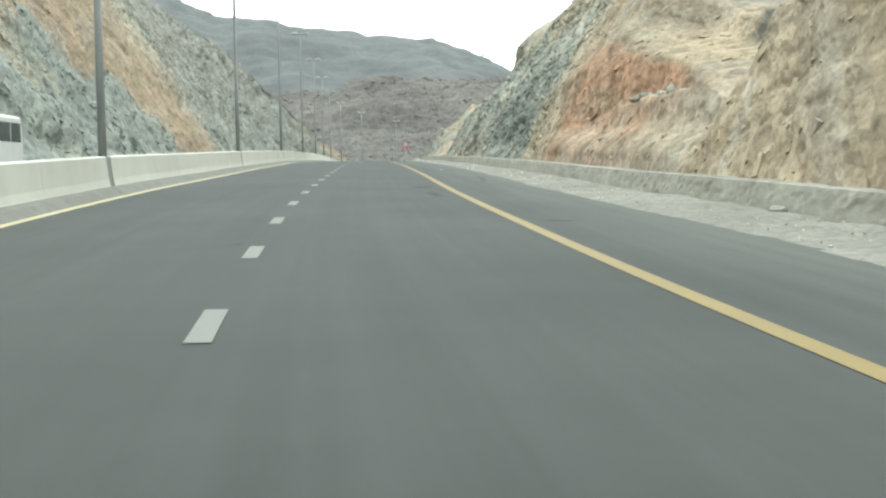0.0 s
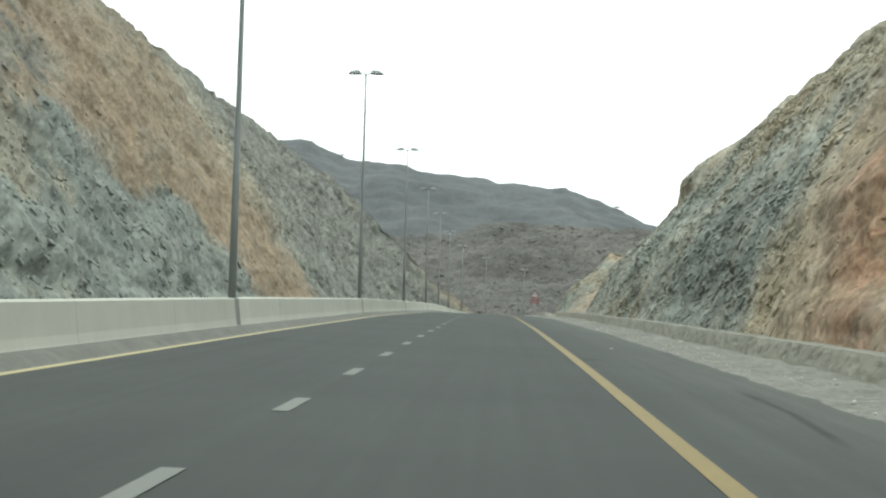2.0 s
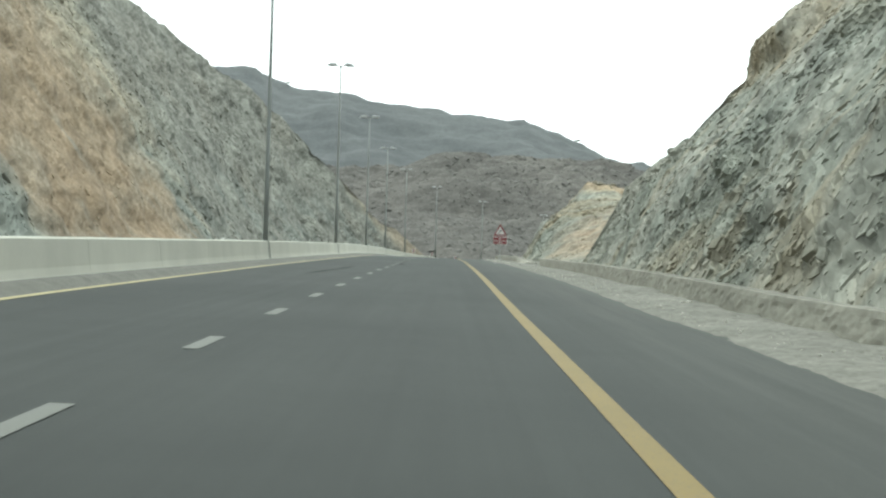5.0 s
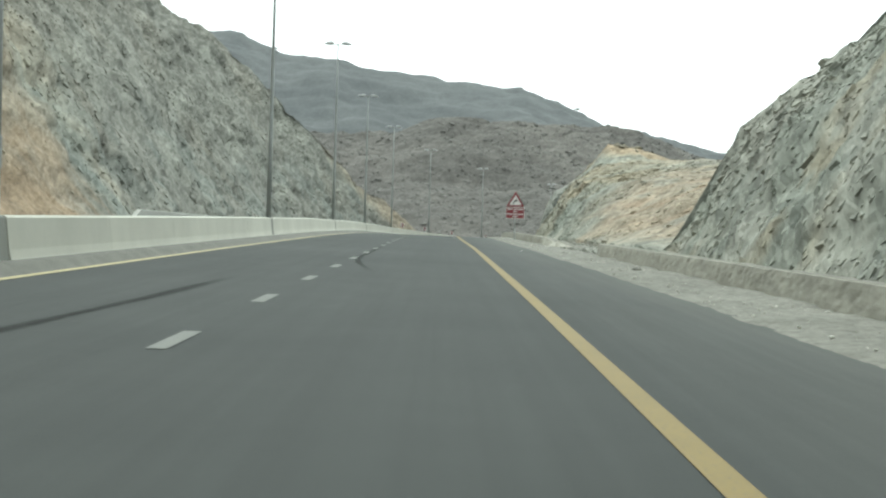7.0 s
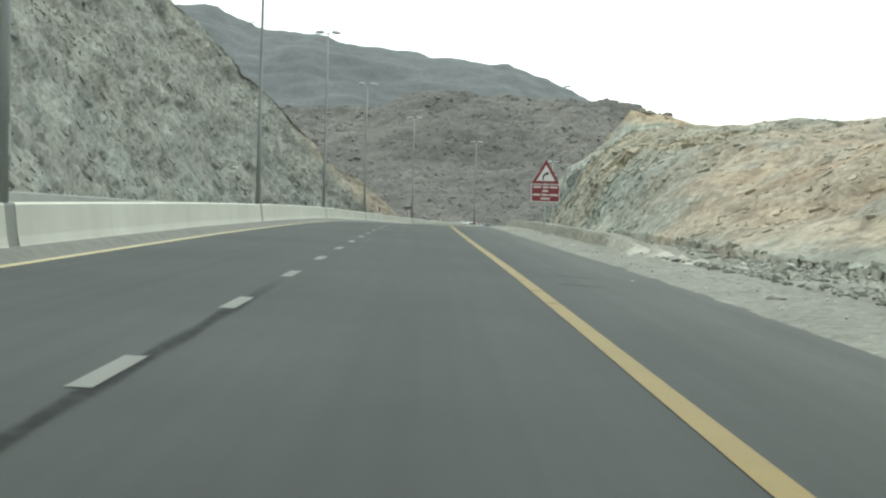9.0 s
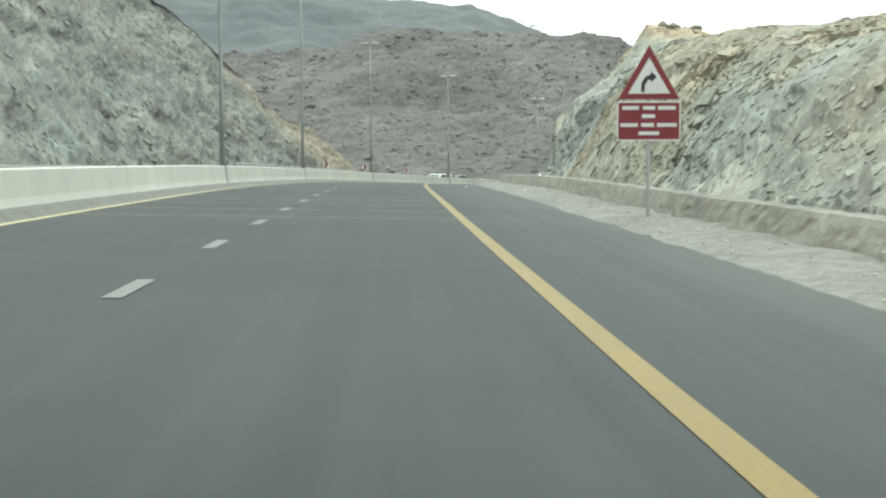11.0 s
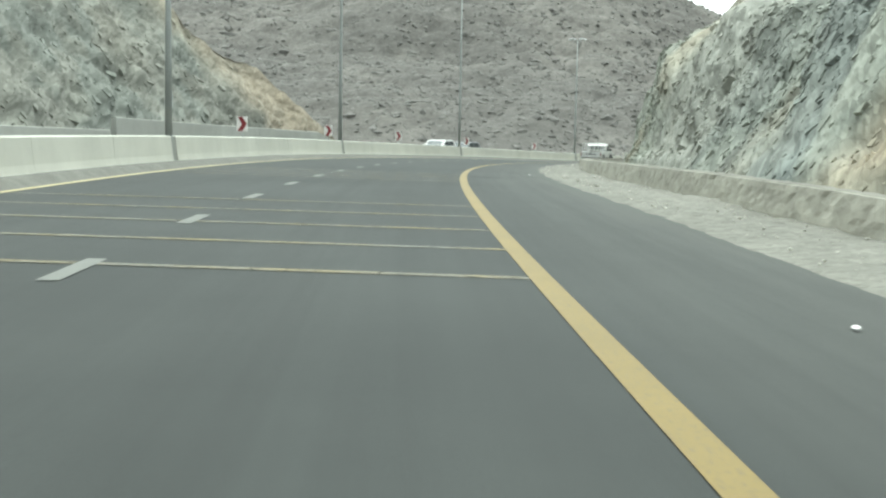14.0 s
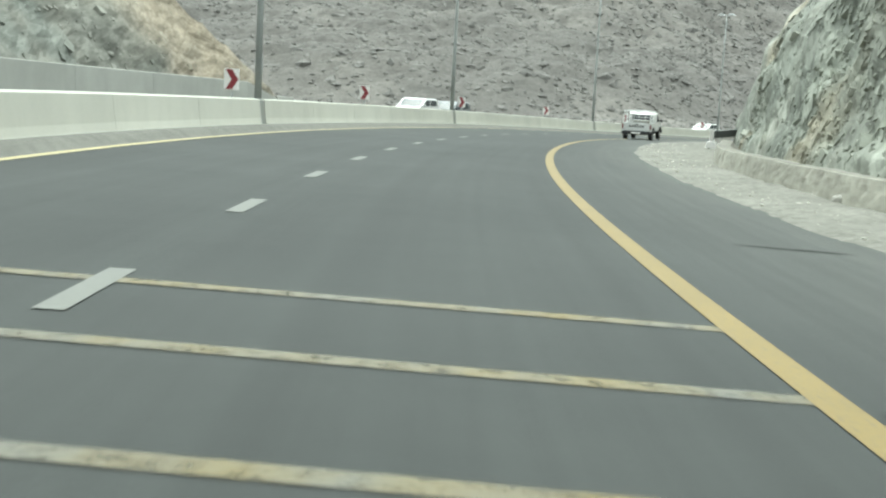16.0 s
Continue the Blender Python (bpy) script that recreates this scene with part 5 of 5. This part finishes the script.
def wheel(parent, x, y, r, width):
    bm = bmesh.new()
    seg = 20
    prof = [(r * 0.62, -0.5), (r * 0.93, -0.5), (r, -0.36), (r, 0.36), (r * 0.93, 0.5), (r * 0.62, 0.5)]
    rings = [[bm.verts.new((x + width * w, y + q * math.sin(a), r + q * math.cos(a))) for q, w in prof] for a in [2 * math.pi * k / seg for k in range(seg)]]
    for k in range(seg):
        a, b = rings[k], rings[(k + 1) % seg]
        for q in range(len(prof)):
            bm.faces.new((a[q], a[(q + 1) % len(prof)], b[(q + 1) % len(prof)], b[q]))
    w = part("wheel", bm, TYRE, parent, "black tyre on a steel rim", smooth=True)
    part("rim", tube([(x - width * 0.42, y, r), (x - width * 0.2, y, r), (x + width * 0.2, y, r), (x + width * 0.42, y, r)], r * 0.61, 16), RIM, w)


def pickup(m):
    """A plain old pickup, its tail towards -y."""
    p = thing("pickup_truck", m, "old white pickup truck with a railed bed and black bumper", "pickup truck")
    part("chassis", box(-0.55, 0.55, -2.2, 2.1, 0.36, 0.52, 0.02), TRIM, p)
    bed = part("bed_side", prism([(-2.3, 0.55), (-0.25, 0.55), (-0.25, 1.08), (-2.3, 1.05)], "x", -0.82, -0.74, bevel=0.015), CAR_WHITE, p, "white pressed bed side")
    part("bed_side", prism([(-2.3, 0.55), (-0.25, 0.55), (-0.25, 1.08), (-2.3, 1.05)], "x", 0.74, 0.82, bevel=0.015), CAR_WHITE, p, "white pressed bed side")
    part("bed_floor", box(-0.74, 0.74, -2.25, -0.25, 0.56, 0.62), TRIM, p)
    gate = part("tailgate", box(-0.73, 0.73, -2.34, -2.28, 0.58, 1.05, 0.015), CAR_WHITE, p, "white tailgate with faint dark lettering")
    for k in range(6):
        part("letter_bar", box(-0.42 + k * 0.15, -0.32 + k * 0.15, -2.346, -2.341, 0.80, 0.91), TRIM, gate)
    part("latch", box(-0.09, 0.09, -2.36, -2.341, 0.95, 1.0, 0.006), TRIM, gate, "black tailgate latch")
    part("cab", prism([(-0.2, 0.55), (2.25, 0.5), (2.28, 0.85), (2.1, 1.02), (1.1, 1.08), (0.55, 1.60), (0.35, 1.66), (-0.08, 1.66), (-0.2, 1.55)], "x", -0.8, 0.8, bevel=0.05), CAR_WHITE, p, "white cab and bonnet")
    part("rear_window", box(-0.6, 0.6, -0.225, -0.19, 1.2, 1.5, 0.01), CAR_GLASS, p)
    part("windscreen", prism([(1.10, 1.12), (1.13, 1.12), (0.62, 1.59), (0.59, 1.59)], "x", -0.68, 0.68), CAR_GLASS, p)
    for d in (-1, 1):
        part("side_window", prism([(-0.05, 1.12), (0.95, 1.12), (0.5, 1.56), (0.0, 1.56)], "x", d * 0.79, d * 0.812), CAR_GLASS, p)
        part("wing_mirror", box(d * 0.92 - 0.09, d * 0.92 + 0.09, 0.88, 0.96, 1.1, 1.26, 0.02), TRIM, p)
        part("tail_lamp", box(d * 0.785 - 0.038, d * 0.785 + 0.038, -2.36, -2.3, 0.70, 0.97, 0.01), TAIL, p, "upright red tail lamp")
        part("mud_flap", box(d * 0.7 - 0.1, d * 0.7 + 0.1, -1.82, -1.8, 0.2, 0.5), TRIM, p)
        part("head_lamp", box(d * 0.6 - 0.14, d * 0.6 + 0.14, 2.24, 2.31, 0.66, 0.84, 0.01), LAMP_CLEAR, p)
        for y in (-1.45, 1.45):
            part("wheel_arch", prism([(y - 0.45, 0.52), (y - 0.36, 0.74), (y, 0.83), (y + 0.36, 0.74), (y + 0.45, 0.52), (y + 0.36, 0.56), (y, 0.72), (y - 0.36, 0.56)], "x", d * 0.80, d * 0.85), TRIM, p)
            wheel(p, d * 0.72, y, 0.34, 0.2)
        for y in (-2.2, -1.25, -0.35):
            part("rack_post", tube([(d * 0.76, y, 1.04), (d * 0.72, y, 1.74)], 0.022, 8), CAR_WHITE, p)
        for z in (1.3, 1.52, 1.74):
            part("rack_rail", tube([(d * (0.76 - 0.04 * (z - 1.04) / 0.7), -2.2, z), (d * (0.76 - 0.04 * (z - 1.04) / 0.7), -0.3, z)], 0.018, 8), CAR_WHITE, p)
    for y in (-2.2, -0.35):
        part("rack_rail", tube([(-0.72, y, 1.74), (0, y, 1.77), (0.72, y, 1.74)], 0.022, 8), CAR_WHITE, p)
    for z in (1.2, 1.36, 1.52):
        part("rack_rail", tube([(-0.74, -0.35, z), (0.74, -0.35, z)], 0.02, 8), CAR_WHITE, p)
    for x in (-0.48, -0.16, 0.16, 0.48):
        part("rack_bar", tube([(x, -0.35, 1.05), (x, -0.35, 1.75)], 0.016, 8), CAR_WHITE, p)
    part("rear_bumper", box(-0.8, 0.8, -2.5, -2.36, 0.38, 0.56, 0.02), TRIM, p, "black steel step bumper")
    part("plate", box(-0.26, 0.26, -2.51, -2.502, 0.42, 0.53), SIGN_WHITE, p, "blank white number plate")
    part("front_bumper", box(-0.82, 0.82, 2.3, 2.45, 0.38, 0.6, 0.03), TRIM, p)
    part("load", box(-0.5, 0.55, -1.1, -0.4, 0.62, 1.2, 0.05, taper=(0.85, 0.8)), plain("tarpaulin", (0.28, 0.28, 0.25), 0.9, 0, 0.2), p, "pale bundle in the bed")
    return p


pickup(stand(268.2, 4.0, 0.0, 1) @ Matrix.Diagonal((1, 1, 0.94, 1)))


def car(name, m, paint, label, van=False):
    """A car, its nose towards -y (it drives against the way of the camera)."""
    c = thing(name, m, label, "van" if van else "car", "cars on the opposite carriageway")
    if van:
        side = [(-2.3, 0.4), (2.3, 0.4), (2.32, 1.1), (2.25, 1.88), (2.1, 1.98), (-1.0, 1.98), (-1.3, 1.9), (-2.0, 1.2), (-2.32, 0.95)]
        glass = [((-1.18, 1.22), (-0.2, 1.22), (-0.2, 1.78), (-1.0, 1.78)), ((-0.1, 1.22), (1.0, 1.22), (1.0, 1.78), (-0.1, 1.78)), ((1.1, 1.22), (2.1, 1.22), (2.05, 1.78), (1.1, 1.78))]
        screen, back = [(-2.02, 1.24), (-2.05, 1.22), (-1.40, 1.86), (-1.37, 1.88)], [(2.31, 1.22), (2.335, 1.22), (2.275, 1.8), (2.25, 1.8)]
        half, wy = 0.85, 1.45
    else:
        side = [(-2.2, 0.32), (2.15, 0.32), (2.22, 0.6), (2.2, 0.98), (1.75, 1.42), (1.3, 1.52), (-0.2, 1.54), (-0.55, 1.48), (-1.2, 1.02), (-2.0, 0.88), (-2.25, 0.62)]
        glass = [((-0.95, 1.03), (0.3, 1.03), (0.3, 1.43), (-0.4, 1.43)), ((0.38, 1.03), (1.7, 1.05), (1.35, 1.43), (0.38, 1.43))]
        screen, back = [(-1.2, 1.045), (-1.23, 1.03), (-0.61, 1.46), (-0.58, 1.48)], [(1.82, 1.37), (1.84, 1.38), (2.19, 1.04), (2.17, 1.02)]
        half, wy = 0.86, 1.35
    part("body", prism(side, "x", -half, half, bevel=0.06), paint, c)
    part("windscreen", prism(screen, "x", -half + 0.12, half - 0.12), CAR_GLASS, c)
    part("rear_window", prism(back, "x", -half + 0.14, half - 0.14), CAR_GLASS, c)
    for d in (-1, 1):
        for g in glass:
            part("side_window", prism(g, "x", d * (half - 0.01), d * (half + 0.008)), CAR_GLASS, c)
        part("head_lamp", box(d * 0.62 - 0.17, d * 0.62 + 0.17, -2.33 if van else -2.26, -2.2 if van else -2.1, 0.68, 0.84, 0.02), LAMP_CLEAR, c)
        part("tail_lamp", box(d * 0.7 - 0.1, d * 0.7 + 0.1, 2.16, 2.34 if van else 2.24, 0.75, 0.95, 0.02), TAIL, c)
        part("wing_mirror", box(d * 0.98 - 0.1, d * 0.98 + 0.1, -1.05, -0.95, 1.0, 1.14, 0.03), paint, c)
        for y in (-wy, wy):
            wheel(c, d * (half - 0.1), y, 0.32, 0.2)
    part("bumper", box(-half + 0.02, half - 0.02, -2.36 if van else -2.3, -2.2, 0.34, 0.56, 0.04), TRIM if van else paint, c)
    part("grille", box(-0.4, 0.4, -2.345 if van else -2.275, -2.2, 0.62, 0.76, 0.01), TRIM, c)
    return c


car("white_car", stand(274.8, -12.6, 0), CAR_WHITE, "white hatchback on the opposite carriageway behind the barrier")
car("dark_car", stand(281.0, -12.8, 0), CAR_GREY, "dark grey car following behind the barrier")
car("white_car", stand(335.5, -12.4, 0), CAR_WHITE, "white car far round the bend on the opposite carriageway")
car("white_van", stand(-6.5, -9.6, 0), CAR_WHITE, "white minivan on the opposite carriageway beyond the barrier", van=True)


# ---- dry tree on the cutting's edge ----
def tree(m):
    t = thing("acacia_tree", m, "small dry acacia tree with a thin flat crown on the cutting", "tree")
    r = random.Random(4)
    bark = plain("dry_bark", (0.13, 0.11, 0.09), 0.9, 0, 0.2, 6, 0.3)
    leaf = plain("dusty_leaves", (0.10, 0.11, 0.075), 0.9, 0, 0.25)
    trunk = part("trunk", tube([(0, 0, -0.3), (0.05, 0, 0.5), (0.0, 0.05, 1.0)], 0.07, 8, end=0.045), bark, t)
    tips = []
    for k in range(9):
        a = k * 0.7 + r.random()
        reach = 0.6 + 0.8 * r.random()
        tip = (math.cos(a) * reach, math.sin(a) * reach, 1.7 + 0.4 * r.random())
        part("limb", tube([(0, 0.05, 0.75 + 0.25 * r.random()), (tip[0] * 0.45, tip[1] * 0.45, 1.25), tip], 0.03, 6, end=0.01), bark, trunk)
        tips.append(tip)
    bm = bmesh.new()
    for k in range(3200):
        tx, ty, tz = r.choice(tips)
        c = Vector((tx + r.gauss(0, 0.33), ty + r.gauss(0, 0.33), tz + r.gauss(0.05, 0.13)))
        a, b = (Vector((r.uniform(-1, 1), r.uniform(-1, 1), r.uniform(-0.6, 0.6))).normalized() * 0.055 for _ in range(2))
        bm.faces.new([bm.verts.new(q) for q in (c - a, c + b, c + a, c - b)])
    part("crown", bm, leaf, t, "thin grey-green crown")
    return t


x, y, h = rp(52.0, 31.2)
acacia = tree(pose(x, y, h + 15.85) @ Matrix.Diagonal((1.15, 1.15, 0.98, 1)))
for x, y, z, k in ((84.3, 858, 80.6, 1.5), (-109.7, 858, 114.6, 1.1)):
    far_tree = copy_thing(acacia, pose(x, y, z, 0, 0, x) @ Matrix.Diagonal((k, k, k, 1)))
    tagged(far_tree, "lone small tree on the crest of the mountain ridge")
